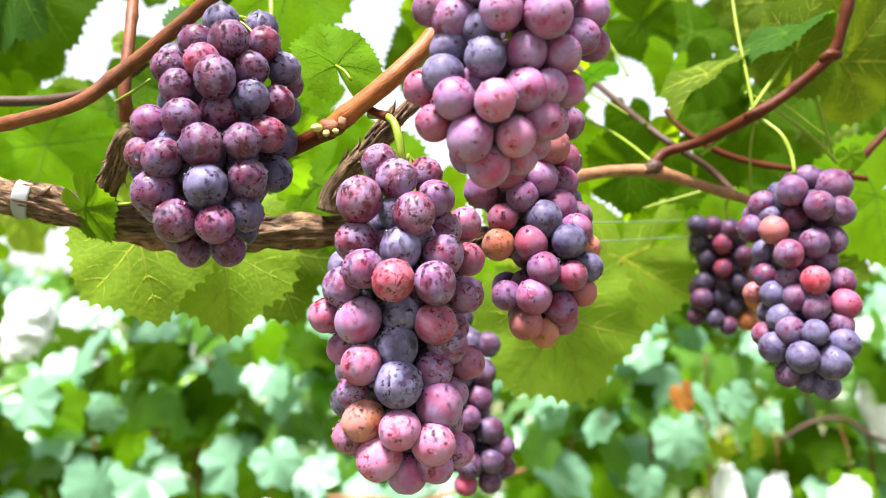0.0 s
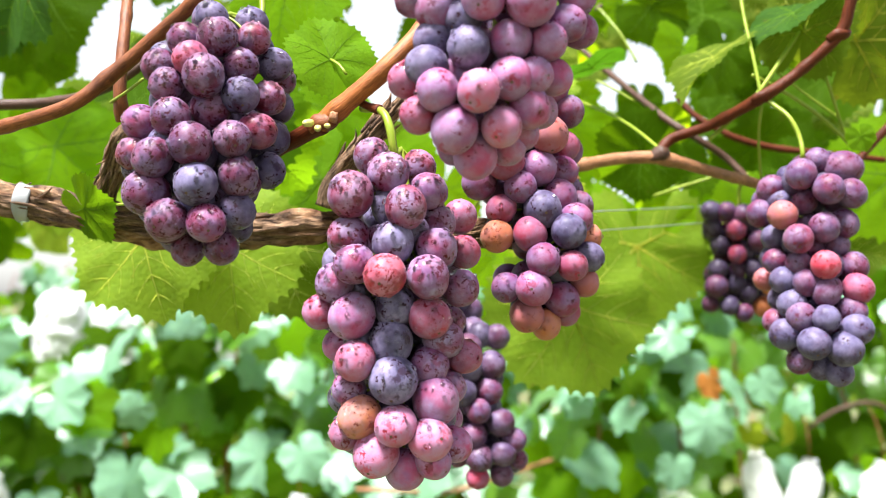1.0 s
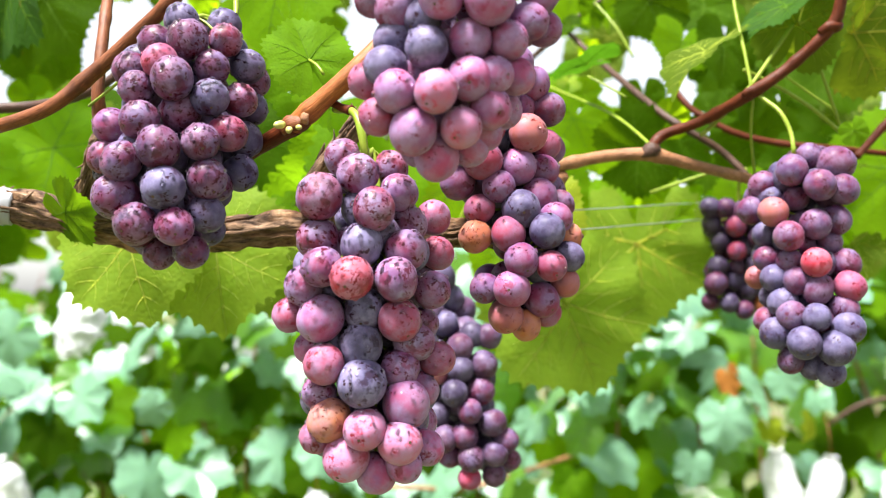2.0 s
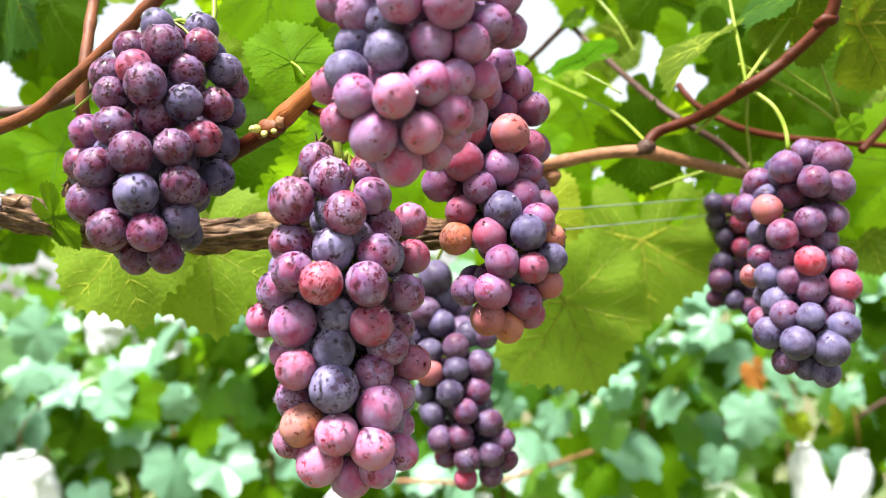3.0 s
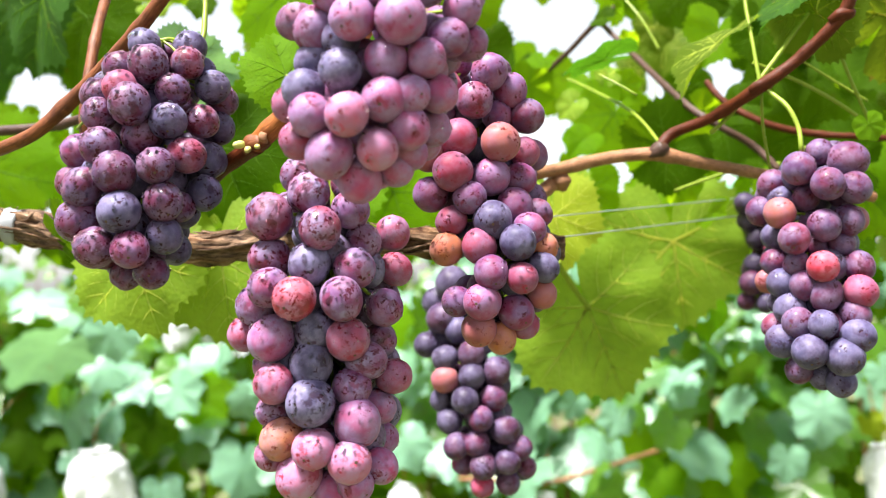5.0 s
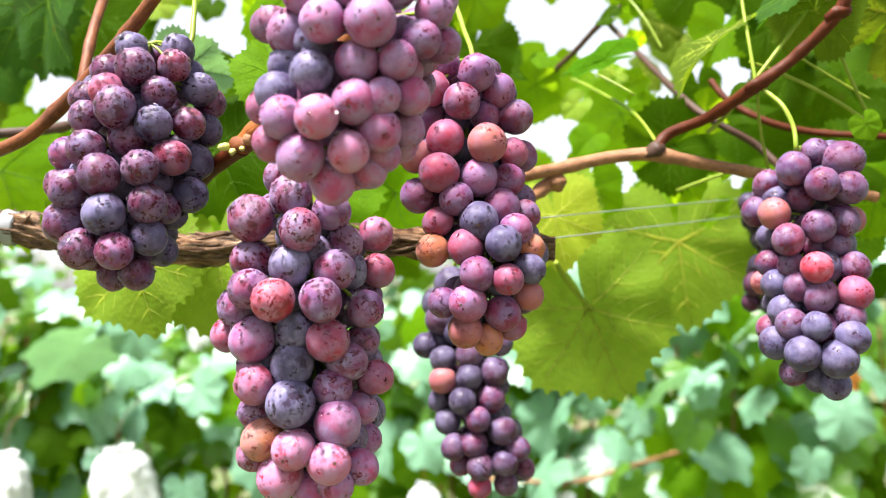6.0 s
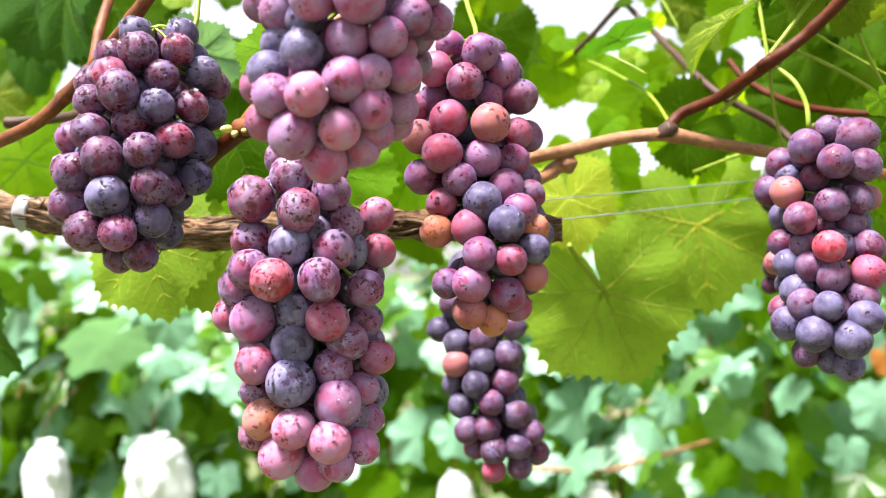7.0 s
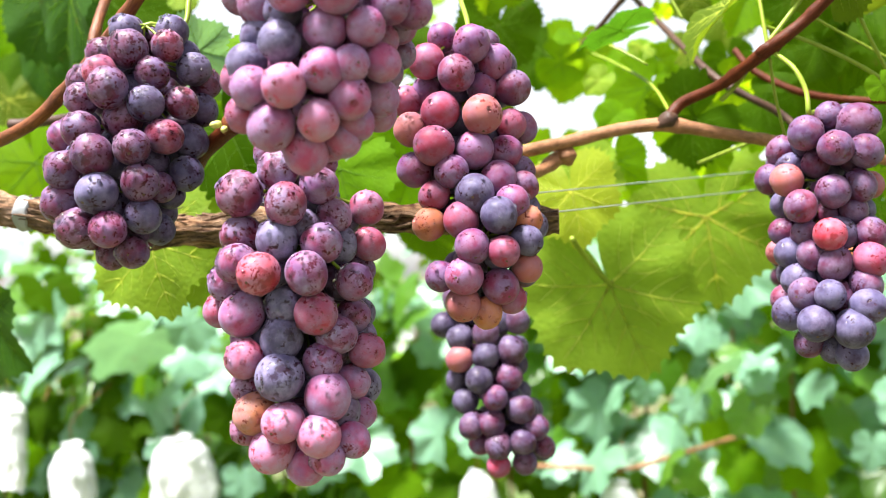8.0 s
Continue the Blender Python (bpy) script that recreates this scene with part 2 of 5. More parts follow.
def piece(name, me, parent, m=None, material=None, label="", kind=""):
    """A mesh object under a thing; material: its own in place of the mesh's first."""
    ob = new(name, me)
    ob.parent = parent
    if m is not None:
        ob.matrix_basis = m
    if material:
        ob.material_slots[0].link = "OBJECT"
        ob.material_slots[0].material = material
    return tagged(ob, label, kind=kind)


def smooth_path(points, radii, step):
    """Points and radii along a soft curve through the given ones."""
    pts = [Vector(p) for p in points]
    out = []
    for i in range(len(pts) - 1):
        p0, p1, p2, p3 = pts[max(i - 1, 0)], pts[i], pts[i + 1], pts[min(i + 2, len(pts) - 1)]
        count = max(2, int((p2 - p1).length / step))
        for k in range(count):
            t = k / count
            q = 0.5 * ((2 * p1) + (p2 - p0) * t + (2 * p0 - 5 * p1 + 4 * p2 - p3) * t * t + (3 * p1 - p0 - 3 * p2 + p3) * t ** 3)
            out.append((q, radii[i] + (radii[i + 1] - radii[i]) * t))
    out.append((pts[-1], radii[-1]))
    return out


def tube(name, points, radii, material, sides=10, step=0.004, rough=0.0, knots=0.0, seed=0.0, ridges=0.0):
    """A stalk, cane or trunk along points, with closed ends, lumps, ridged bark and swollen nodes every 7 cm or so."""
    radii = list(radii) if isinstance(radii, (tuple, list)) else [radii] * len(points)
    path = smooth_path(points, radii, step)
    verts, faces, run, grain = [], [], 0.0, []
    side = None
    for i, (p, r) in enumerate(path):
        way = (path[min(i + 1, len(path) - 1)][0] - path[max(i - 1, 0)][0]).normalized()
        if side is None:
            side = way.orthogonal().normalized()
        side = (side - way * side.dot(way)).normalized()
        other = way.cross(side)
        if i:
            run += (p - path[i - 1][0]).length
        swell = 1 + knots * math.exp(-((((run + seed * 0.013) / 0.07) % 1.0 - 0.5) / 0.07) ** 2)
        for k in range(sides):
            b = 2 * math.pi * k / sides
            d = side * math.cos(b) + other * math.sin(b)
            lump = noise.noise(p * 90 + d * 0.9 + Vector((seed, 0, 0))) * rough
            if ridges:
                q = Vector((math.cos(b) * 4.5 + seed, math.sin(b) * 4.5, run * 26))
                lump += ridges * (abs(noise.noise(q)) * 1.6 - 0.4 + 0.5 * noise.noise(q * 2.7))
            verts.append(p + d * r * swell * (1 + lump))
            grain.extend((math.cos(b) * r + seed, math.sin(b) * r, run * 0.13))
    n = len(path)
    for i in range(n - 1):
        for k in range(sides):
            k2 = (k + 1) % sides
            faces.append((i * sides + k, i * sides + k2, (i + 1) * sides + k2, (i + 1) * sides + k))
    faces += [tuple(reversed(range(sides))), tuple(range((n - 1) * sides, n * sides))]
    me = mesh_of(name, verts, faces, material)
    me.attributes.new("grain", "FLOAT_VECTOR", "POINT").data.foreach_set("vector", grain)
    return me


def berry_mesh(variant, segs=28, rings=18):
    """A grape of radius 1: slightly uneven, its blossom end below with a small brown scar."""
    verts, faces, scars = [], [], 0
    for j in range(rings + 1):
        v = math.pi * j / rings if j < rings - 1 else math.pi * (1 - 0.024 * (rings - j))
        for k in range(segs):
            u = 2 * math.pi * k / segs
            d = Vector((math.sin(v) * math.cos(u), math.sin(v) * math.sin(u), math.cos(v)))
            r = 1 + 0.035 * noise.noise(d * 1.1 + Vector((variant * 7.3, 0, 0))) + 0.006 * noise.noise(d * 5 + Vector((0, variant * 3, 0)))
            r -= 0.05 * math.exp(-((math.pi - v) / 0.16) ** 2) + 0.09 * math.exp(-(v / 0.25) ** 2)
            verts.append(Vector((d.x * (0.98 + 0.02 * (variant % 2)), d.y, d.z * (1.0 + 0.014 * variant))) * r)
    order = []
    for j in range(rings):
        for k in range(segs):
            k2 = (k + 1) % segs
            faces.append((j * segs + k, (j + 1) * segs + k, (j + 1) * segs + k2, j * segs + k2))
            order.append(1 if j == rings - 1 else 0)
    me = mesh_of("berry", verts, faces, WET["p"], SCAR)
    me.polygons.foreach_set("material_index", order)
    return me


BERRIES = [berry_mesh(i) for i in range(4)]


def outline(b, lobed):
    """The edge of a vine leaf, b from the tip (0) to the base (pi): five lobes, shallow or deep."""
    at = (0, 0.26, 0.50, 0.95, 1.22, 1.50, 1.98, 2.45, 2.88, 3.1416)
    to = (0.62, 0.56, 0.51, 0.57, 0.535, 0.49, 0.54, 0.51, 0.44, 0.06)
    if lobed:
        to = (0.62, 0.53, 0.45, 0.57, 0.50, 0.43, 0.51, 0.45, 0.36, 0.05)
    return float(np.interp(abs(b), at, to))


def leaf_mesh(name, variant, around=120, rings=5, fold=0.10, veins=True):
    """A leaf blade about 1 wide: its stalk at the origin, the tip along y, the upper side along z. Returns blade and veins."""
    rnd = random.Random(variant)
    a, b, c = rnd.uniform(0, 6), rnd.uniform(0, 6), rnd.uniform(-1, 1)
    droop = rnd.uniform(0.15, 0.45)
    skew = rnd.uniform(-0.06, 0.06)

    def height(x, y):
        r2 = x * x + y * y
        w = math.atan2(x, y)
        z = -droop * r2 + fold * abs(x) * 1.2 + 0.05 * math.sin(3 * w + a) * r2 * 2 + 0.025 * math.sin(7 * w + b) * r2 * 2.5
        rib = abs(math.sin(2.9 * w)) if abs(w) < 2.4 else 0.5
        return z + 0.03 * rib * math.sqrt(r2) + 0.05 * c * x * y + 0.015 * noise.noise(Vector((x * 6, y * 6, variant)))

    verts, faces = [(0, 0, height(0, 0.001))], []
    for j in range(1, rings + 1):
        f = j / rings
        for k in range(around):
            w = -math.pi + 2 * math.pi * k / around
            r = outline(w, not veins) * (1 + skew * math.sin(w))
            if f == 1:
                r *= 1 + (0.085 if k % 3 == 1 else -0.02) * (0.7 + 0.5 * noise.noise(Vector((k * 0.7, variant, 0)))) * (1 if abs(w) < 2.8 else 0)
            x, y = r * f * math.sin(w), r * f * math.cos(w)
            verts.append((x, y, height(x, y)))
    for k in range(around):
        k2 = (k + 1) % around
        faces.append((0, 1 + k2, 1 + k))
        for j in range(rings - 1):
            o = 1 + j * around
            faces.append((o + k, o + k2, o + around + k2, o + around + k))
    blade = mesh_of(name, verts, faces, LEAF["mid"])
    if not veins:
        return blade, None
    vv, vf = [], []

    def rib(x0, y0, x1, y1, thick, bend=0.0):
        base, n = len(vv), 9
        dx, dy = x1 - x0, y1 - y0
        length = math.hypot(dx, dy)
        for i in range(n):
            t = i / (n - 1)
            off = bend * math.sin(math.pi * t)
            x, y = x0 + dx * t - dy * off, y0 + dy * t + dx * off
            s = thick * (1 - 0.8 * t)
            nx, ny = -dy / length * s, dx / length * s
            z = height(x, y)
            vv.extend([(x + nx, y + ny, z), (x, y, z + s * 1.2), (x - nx, y - ny, z), (x, y, z - s * 1.6)])
            if i:
                o = base + (i - 1) * 4
                for k in range(4):
                    vf.append((o + k, o + (k + 1) % 4, o + 4 + (k + 1) % 4, o + 4 + k))

    for w, reach in ((0, 0.60), (0.95, 0.54), (-0.95, 0.54), (1.98, 0.47), (-1.98, 0.47)):
        sx, sy = math.sin(w), math.cos(w)
        rib(0, 0, sx * reach, sy * reach, 0.0075, 0.03 * (1 if w > 0 else -1 if w < 0 else 0))
        for q in (0.22, 0.45, 0.68):
            for turn in (0.75, -0.75):
                w2 = w + turn
                l = 0.30 * (1 - q) + 0.05
                rib(sx * reach * q, sy * reach * q, sx * reach * q + math.sin(w2) * l, sy * reach * q + math.cos(w2) * l, 0.0030, 0.06 if turn < 0 else -0.06)
    return blade, mesh_of("vein_network", vv, vf, VEIN)


BLADES = [leaf_mesh("leaf_blade", i, fold=f) for i, f in enumerate((0.05, 0.16, 0.10, 0.22, 0.02, 0.30))]
SMALL_BLADES = [leaf_mesh("row_leaf_blade", 20 + i, 54, 2, f, veins=False)[0] for i, f in enumerate((0.08, 0.2, 0.0))]


def leaf_pose(at, tip, roll, up=0.25):
    """Stalk end at `at`, tip of the blade at `tip`; the blade faces the walk, turned by roll degrees about its midrib."""
    at, tip = Vector(at), Vector(tip)
    y = tip - at
    size = y.length / 0.6
    y.normalize()
    z = Vector((0, -1, up))
    z = (z - y * z.dot(y)).normalized()
    z = Matrix.Rotation(radians(roll), 3, y) @ z
    x = y.cross(z)
    return Matrix.Translation(at) @ Matrix((x, y, z)).transposed().to_4x4() @ Matrix.Scale(size, 4)


# ---- ground ----
ground = new("ground", mesh_of("ground", [(-400, -400, 0), (400, -400, 0), (400, 400, 0), (-400, 400, 0)], [(0, 1, 2, 3)], SOIL))
tagged(ground, "bare soil with patches of short grass under the vines", "ground", kind="structure")

# ---- the vine: old arm, canes, stalks ----
vine = thing("grape_vine", (-0.2, 0.62, 0.0), "grape vine with a shaggy old arm, brown canes and green leaves", "vine")
TO_VINE = Matrix.Translation((0.2, -0.62, 0.0))


def vine_part(name, me, label=""):
    return piece(name, me, vine, TO_VINE, label=label)


vine_part("old_arm", tube("old_arm", [(-1.3, 0.66, 1.55), (-0.7, 0.62, 1.66), (-0.42, 0.61, 1.678), (-0.333, 0.61, 1.673), (-0.274, 0.612, 1.664), (-0.236, 0.615, 1.655), (-0.19, 0.62, 1.646),
                                      (-0.125, 0.622, 1.642), (-0.07, 0.625, 1.645), (-0.01, 0.635, 1.642), (0.06, 0.645, 1.635), (0.10, 0.65, 1.633)],
                          [0.014, 0.012, 0.0108, 0.0106, 0.0102, 0.0102, 0.0098, 0.0094, 0.0095, 0.0085, 0.0078, 0.0075], ARM_BARK, 44, 0.002, 0.18, 0.0, 2.0, 0.55), "shaggy grey-brown old arm, cut at its end")
trunk_path = [(-1.3, 0.66, 1.55), (-1.42, 0.68, 1.3), (-1.45, 0.70, 0.7), (-1.43, 0.70, -0.05)]
vine_part("trunk", tube("trunk", trunk_path, [0.014, 0.02, 0.024, 0.03], BARK, 20, 0.02, 0.12, 0.0, 5.0, 0.3))

# loose strips of bark on the old arm
rnd = random.Random(4)
for i in range(80):
    x = rnd.uniform(-0.33, 0.06)
    z = float(np.interp(x, (-0.33, -0.236, -0.125, 0.06), (1.673, 1.655, 1.642, 1.635)))
    y = float(np.interp(x, (-0.33, -0.125, 0.06), (0.61, 0.622, 0.645)))
    b = rnd.uniform(-2.6, 0.6)
    d = Vector((0, -math.cos(b), -math.sin(b))) * 0.0092
    l, w = rnd.uniform(0.018, 0.05), rnd.uniform(0.0006, 0.0019)
    p = Vector((x, y, z)) + d
    lift = d.normalized() * rnd.uniform(0.001, 0.005)
    path = [p - Vector((l / 2, 0, 0)) + lift * rnd.choice((0.1, 0.8)), p - Vector((l / 5, 0, rnd.uniform(-0.002, 0.002))), p + Vector((l / 5, 0, rnd.uniform(-0.002, 0.002))), p + Vector((l / 2, 0, rnd.uniform(-0.003, 0.003))) + lift]
    vine_part("bark_strip", tube("bark_strip", path, [w * 0.5, w, w, w * 0.2], ARM_BARK, 5, 0.004, 0.3, 0.0, i))

CANES = [
    ([(-0.291, 0.570, 1.699), (-0.267, 0.562, 1.704), (-0.218, 0.550, 1.714), (-0.192, 0.552, 1.733), (-0.165, 0.550, 1.754), (-0.137, 0.542, 1.774), (-0.117, 0.540, 1.794)], (0.0042, 0.0042, 0.0042, 0.0044, 0.0044, 0.0042, 0.004), CANE, "smooth red-brown cane"),
    ([(-0.213, 0.640, 1.830), (-0.201, 0.600, 1.785), (-0.198, 0.580, 1.733), (-0.198, 0.585, 1.711)], (0.0034, 0.0036, 0.004, 0.0045), CANE, ""),
    ([(-0.192, 0.580, 1.705), (-0.199, 0.585, 1.700), (-0.209, 0.600, 1.686), (-0.219, 0.610, 1.671), (-0.227, 0.617, 1.659)], (0.0056, 0.0072, 0.0068, 0.0075, 0.0095), ARM_BARK, "shaggy spur on the old arm"),
    ([(-0.106, 0.560, 1.680), (-0.094, 0.548, 1.685), (-0.064, 0.530, 1.696)], (0.0048, 0.0050, 0.0050), RED_CANE, "dark older end of the orange-brown cane"),
    ([(-0.066, 0.531, 1.695), (-0.030, 0.525, 1.723), (-0.005, 0.535, 1.751), (0.019, 0.550, 1.787)], (0.0056, 0.0056, 0.0052, 0.005), ORANGE_CANE, "orange-brown cane"),
    ([(-0.074, 0.615, 1.657), (-0.068, 0.610, 1.675), (-0.049, 0.600, 1.694), (-0.031, 0.600, 1.714), (-0.016, 0.610, 1.730), (0.006, 0.640, 1.770), (0.019, 0.665, 1.810)], (0.0085, 0.0075, 0.006, 0.0052, 0.005, 0.0045, 0.004), ARM_BARK, "knobbly grey-brown branch"),
    ([(0.051, 0.700, 1.681), (0.071, 0.715, 1.688), (0.096, 0.735, 1.694), (0.136, 0.752, 1.702), (0.170, 0.755, 1.702), (0.208, 0.765, 1.693), (0.244, 0.790, 1.687), (0.284, 0.800, 1.677), (0.337, 0.820, 1.665)], (0.0046, 0.0048, 0.0048, 0.0048, 0.0054, 0.0044, 0.0044, 0.0042, 0.004), OLD_CANE, "smooth tan cane"),
    ([(0.073, 0.700, 1.669), (0.080, 0.720, 1.674), (0.088, 0.735, 1.682), (0.099, 0.740, 1.690)], (0.0042, 0.0045, 0.0055, 0.004), OLD_CANE, "torn tan cane stub"),
    ([(0.169, 0.755, 1.706), (0.180, 0.760, 1.718), (0.208, 0.745, 1.726), (0.239, 0.715, 1.741), (0.265, 0.710, 1.758), (0.292, 0.700, 1.783), (0.299, 0.695, 1.804), (0.307, 0.690, 1.839)], (0.0045, 0.0042, 0.004, 0.0048, 0.004, 0.0046, 0.0042, 0.004), RED_CANE, "dark red-brown cane"),
    ([(0.127, 1.060, 1.890), (0.155, 1.030, 1.850), (0.204, 0.920, 1.767), (0.233, 0.900, 1.740), (0.259, 0.900, 1.722), (0.278, 0.890, 1.698)], (0.0026, 0.003, 0.0034, 0.0032, 0.0034, 0.003), DARK_CANE, ""),
    ([(0.227, 0.950, 1.792), (0.242, 0.940, 1.769), (0.276, 0.930, 1.745), (0.316, 0.930, 1.733), (0.360, 0.930, 1.727), (0.430, 0.950, 1.721)], (0.003, 0.0032, 0.0034, 0.0032, 0.003, 0.003), RED_CANE, ""),
    ([(0.061, 1.100, 1.841), (0.092, 1.080, 1.860), (0.127, 1.060, 1.887), (0.170, 1.050, 1.915)], (0.003, 0.003, 0.003, 0.003), DARK_CANE, ""),
    ([(0.366, 0.860, 1.708), (0.392, 0.870, 1.733), (0.435, 0.880, 1.775)], (0.0036, 0.0036, 0.0034), RED_CANE, ""),
    ([(-0.358, 0.700, 1.748), (-0.307, 0.700, 1.748), (-0.274, 0.690, 1.749), (-0.241, 0.680, 1.756), (-0.216, 0.680, 1.773)], (0.0042, 0.004, 0.0038, 0.0034, 0.003), DARK_CANE, ""),
]
for i, (path, radii, bark, label) in enumerate(CANES):
    vine_part("cane", tube("cane", path, radii, bark, 14, 0.003, 0.05, 0.16, 3.1 * i, 0.45 if bark in (BARK, ARM_BARK) else 0.05), label)
for path, around, seed in (([(-0.196, 0.583, 1.703), (-0.209, 0.600, 1.686), (-0.219, 0.610, 1.671), (-0.227, 0.617, 1.659)], 0.0074, 1), ([(-0.072, 0.613, 1.665), (-0.060, 0.605, 1.684), (-0.049, 0.600, 1.694), (-0.031, 0.600, 1.714), (-0.010, 0.615, 1.742)], 0.0066, 2)):
    # loose flakes and curled strips of bark on the two shaggy spurs
    r = random.Random(seed)
    line = [p for p, _ in smooth_path(path, [0.0] * len(path), 0.002)]
    for k in range(34):
        i = r.randrange(1, len(line) - 6)
        way = (line[i + 5] - line[i]).normalized()
        side = way.cross(Vector((0, -1, 0.2))).normalized()
        b = r.uniform(-1.5, 1.5)
        d = (side * math.sin(b) + side.cross(way).normalized() * -math.cos(b)).normalized()
        d = d if d.y < 0.4 else -d
        l, w = r.uniform(0.008, 0.022), r.uniform(0.0005, 0.0016)
        base = line[i] + d * around
        strip = [base, base + way * l * 0.35 + d * 0.0004, base + way * l * 0.7 + d * 0.001, base + way * l + d * r.uniform(0.001, 0.006) + side * r.uniform(-0.002, 0.002)]
        vine_part("bark_strip", tube("bark_strip", strip, [w * 0.7, w, w * 0.9, w * 0.2], ARM_BARK, 5, 0.003, 0.3, 0.0, k))
for at, r, bark in (((0.168, 0.753, 1.704), 0.0062, DARK_CANE), ((0.239, 0.714, 1.741), 0.0046, RED_CANE), ((0.291, 0.699, 1.782), 0.0048, RED_CANE), ((-0.064, 0.529, 1.696), 0.0058, CANE), ((0.094, 0.737, 1.684), 0.0068, OLD_CANE)):
    at = Vector(at)
    lumps = [at + Vector(v) for v in ((-0.0075, 0.001, -0.003), (-0.002, 0, 0), (0.003, 0, 0.001), (0.008, 0.001, 0.003))]
    vine_part("cane_node", tube("cane_node", lumps, (r * 0.55, r * 0.95, r, r * 0.5), bark, 12, 0.0012, 0.45, 0.0, at.x * 90, 0.2))
for at, r, turn in (((-0.0685, 0.5225, 1.6955), 0.0026, -0.9), ((-0.0655, 0.5215, 1.6925), 0.0021, 0.2), ((-0.061, 0.522, 1.6935), 0.0016, 0.8)):
    at, out = Vector(at), Vector((math.sin(turn), -0.8, -0.35 * math.cos(turn))).normalized()
    vine_part("bud", tube("bud", [at, at + out * r * 0.8, at + out * r * 1.9, at + out * r * 2.5], (r * 0.7, r, r * 0.85, r * 0.25), BUD, 10, 0.0006, 0.22, 0.0, r * 900, 0.15), "pale yellow-green bud scales")
stub = [Vector((-0.0575, 0.5245, 1.6975)) + Vector(v) for v in ((0, 0, 0), (0.001, -0.003, 0.0005), (0.0016, -0.0052, 0.0008), (0.0018, -0.0060, 0.0009))]
vine_part("tendril_stub", tube("tendril_stub", stub, (0.0026, 0.0024, 0.0028, 0.0012), OLD_CANE, 12, 0.0006, 0.3, 0.0, 3.0, 0.3), "dry brown stub of a cut tendril")

vine_part("fruit_spur", tube("fruit_spur", [(-0.052, 0.530, 1.706), (-0.044, 0.531, 1.708), (-0.037, 0.528, 1.7045), (-0.031, 0.523, 1.7018)], (0.0019, 0.0021, 0.0024, 0.0029), RED_CANE, 10, 0.002, 0.1, 0.2), "dark red base of the fruit stalk")
STALKS = [
    ([(-0.069, 0.600, 1.750), (-0.063, 0.594, 1.745), (-0.058, 0.590, 1.738)], 0.0009),
    ([(0.240, 0.720, 1.736), (0.243, 0.740, 1.715), (0.250, 0.760, 1.684)], 0.0011), ([(0.235, 0.760, 1.863), (0.235, 0.740, 1.810), (0.237, 0.725, 1.771), (0.239, 0.717, 1.742)], 0.0014), ([(0.237, 0.730, 1.761), (0.271, 0.750, 1.749), (0.305, 0.770, 1.732), (0.333, 0.790, 1.714)], 0.0015), ([(0.300, 0.760, 1.779), (0.313, 0.770, 1.748), (0.330, 0.790, 1.718)], 0.0013), ([(0.207, 0.750, 1.715), (0.221, 0.745, 1.727), (0.229, 0.720, 1.736)], 0.0016), ([(0.095, 0.980, 1.811), (0.116, 0.950, 1.794), (0.154, 0.850, 1.751), (0.172, 0.760, 1.709)], 0.0013),
    ([(0.087, 0.800, 1.625), (0.093, 0.840, 1.608), (0.109, 0.874, 1.583)], 0.0022), ([(0.127, 0.800, 1.776), (0.143, 0.790, 1.764), (0.156, 0.785, 1.754)], 0.0009), ([(0.152, 0.950, 1.882), (0.169, 0.930, 1.851), (0.183, 0.920, 1.819)], 0.0012), ([(0.278, 0.800, 1.779), (0.303, 0.810, 1.763), (0.336, 0.820, 1.742)], 0.001), ([(0.188, 0.880, 1.684), (0.212, 0.870, 1.691), (0.238, 0.860, 1.698)], 0.0014), ([(0.281, 0.750, 1.799), (0.251, 0.730, 1.761), (0.236, 0.720, 1.743)], 0.0016), ([(-0.204, 0.580, 1.722), (-0.185, 0.560, 1.725), (-0.173, 0.550, 1.729)], 0.0009), ([(-0.227, 0.600, 1.661), (-0.208, 0.590, 1.659), (-0.195, 0.585, 1.659)], 0.001),
]
for i, (path, r) in enumerate(STALKS):
    vine_part("petiole", tube("petiole", path, r, GREEN_STALK, 8, 0.005, 0.06, 0.0, i))

# ---- leaves of the vine near the bunches ----
count = 0


def leaf(tone, at, tip, roll, stalk=False):
    """One leaf of the vine with its veins and, where asked, a stalk that rises from its base."""
    global count
    blade, veins = BLADES[(count * 5 + 2) % len(BLADES)]
    count += 1
    m = leaf_pose(at, tip, roll)
    ob = piece("leaf", blade, vine, TO_VINE @ m, LEAF[tone])
    piece("vein_network", veins, ob, material=VEIN if tone in ("lit", "yellow", "olive") else DARK_VEIN)
    if stalk:
        at, back = Vector(at), (Vector(at) - Vector(tip)).normalized()
        up = at + back * 0.03 + Vector((0, 0.006, 0.02))
        vine_part("petiole", tube("petiole", [at, at + back * 0.02 + Vector((0, 0.002, 0.004)), up, up + Vector((0.004, 0.01, 0.03))], 0.0012, GREEN_STALK, 6, 0.01))


# deep and dark leaves below have the canopy shade in their colour
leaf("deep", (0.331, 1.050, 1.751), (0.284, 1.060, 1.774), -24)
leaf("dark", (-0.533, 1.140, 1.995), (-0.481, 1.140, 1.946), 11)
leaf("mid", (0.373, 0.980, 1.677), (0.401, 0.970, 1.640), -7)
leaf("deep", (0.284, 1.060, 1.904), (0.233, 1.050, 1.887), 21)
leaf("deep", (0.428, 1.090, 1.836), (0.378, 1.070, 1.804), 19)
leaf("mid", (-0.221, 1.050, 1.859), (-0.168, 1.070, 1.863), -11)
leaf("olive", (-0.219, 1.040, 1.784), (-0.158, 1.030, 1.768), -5)
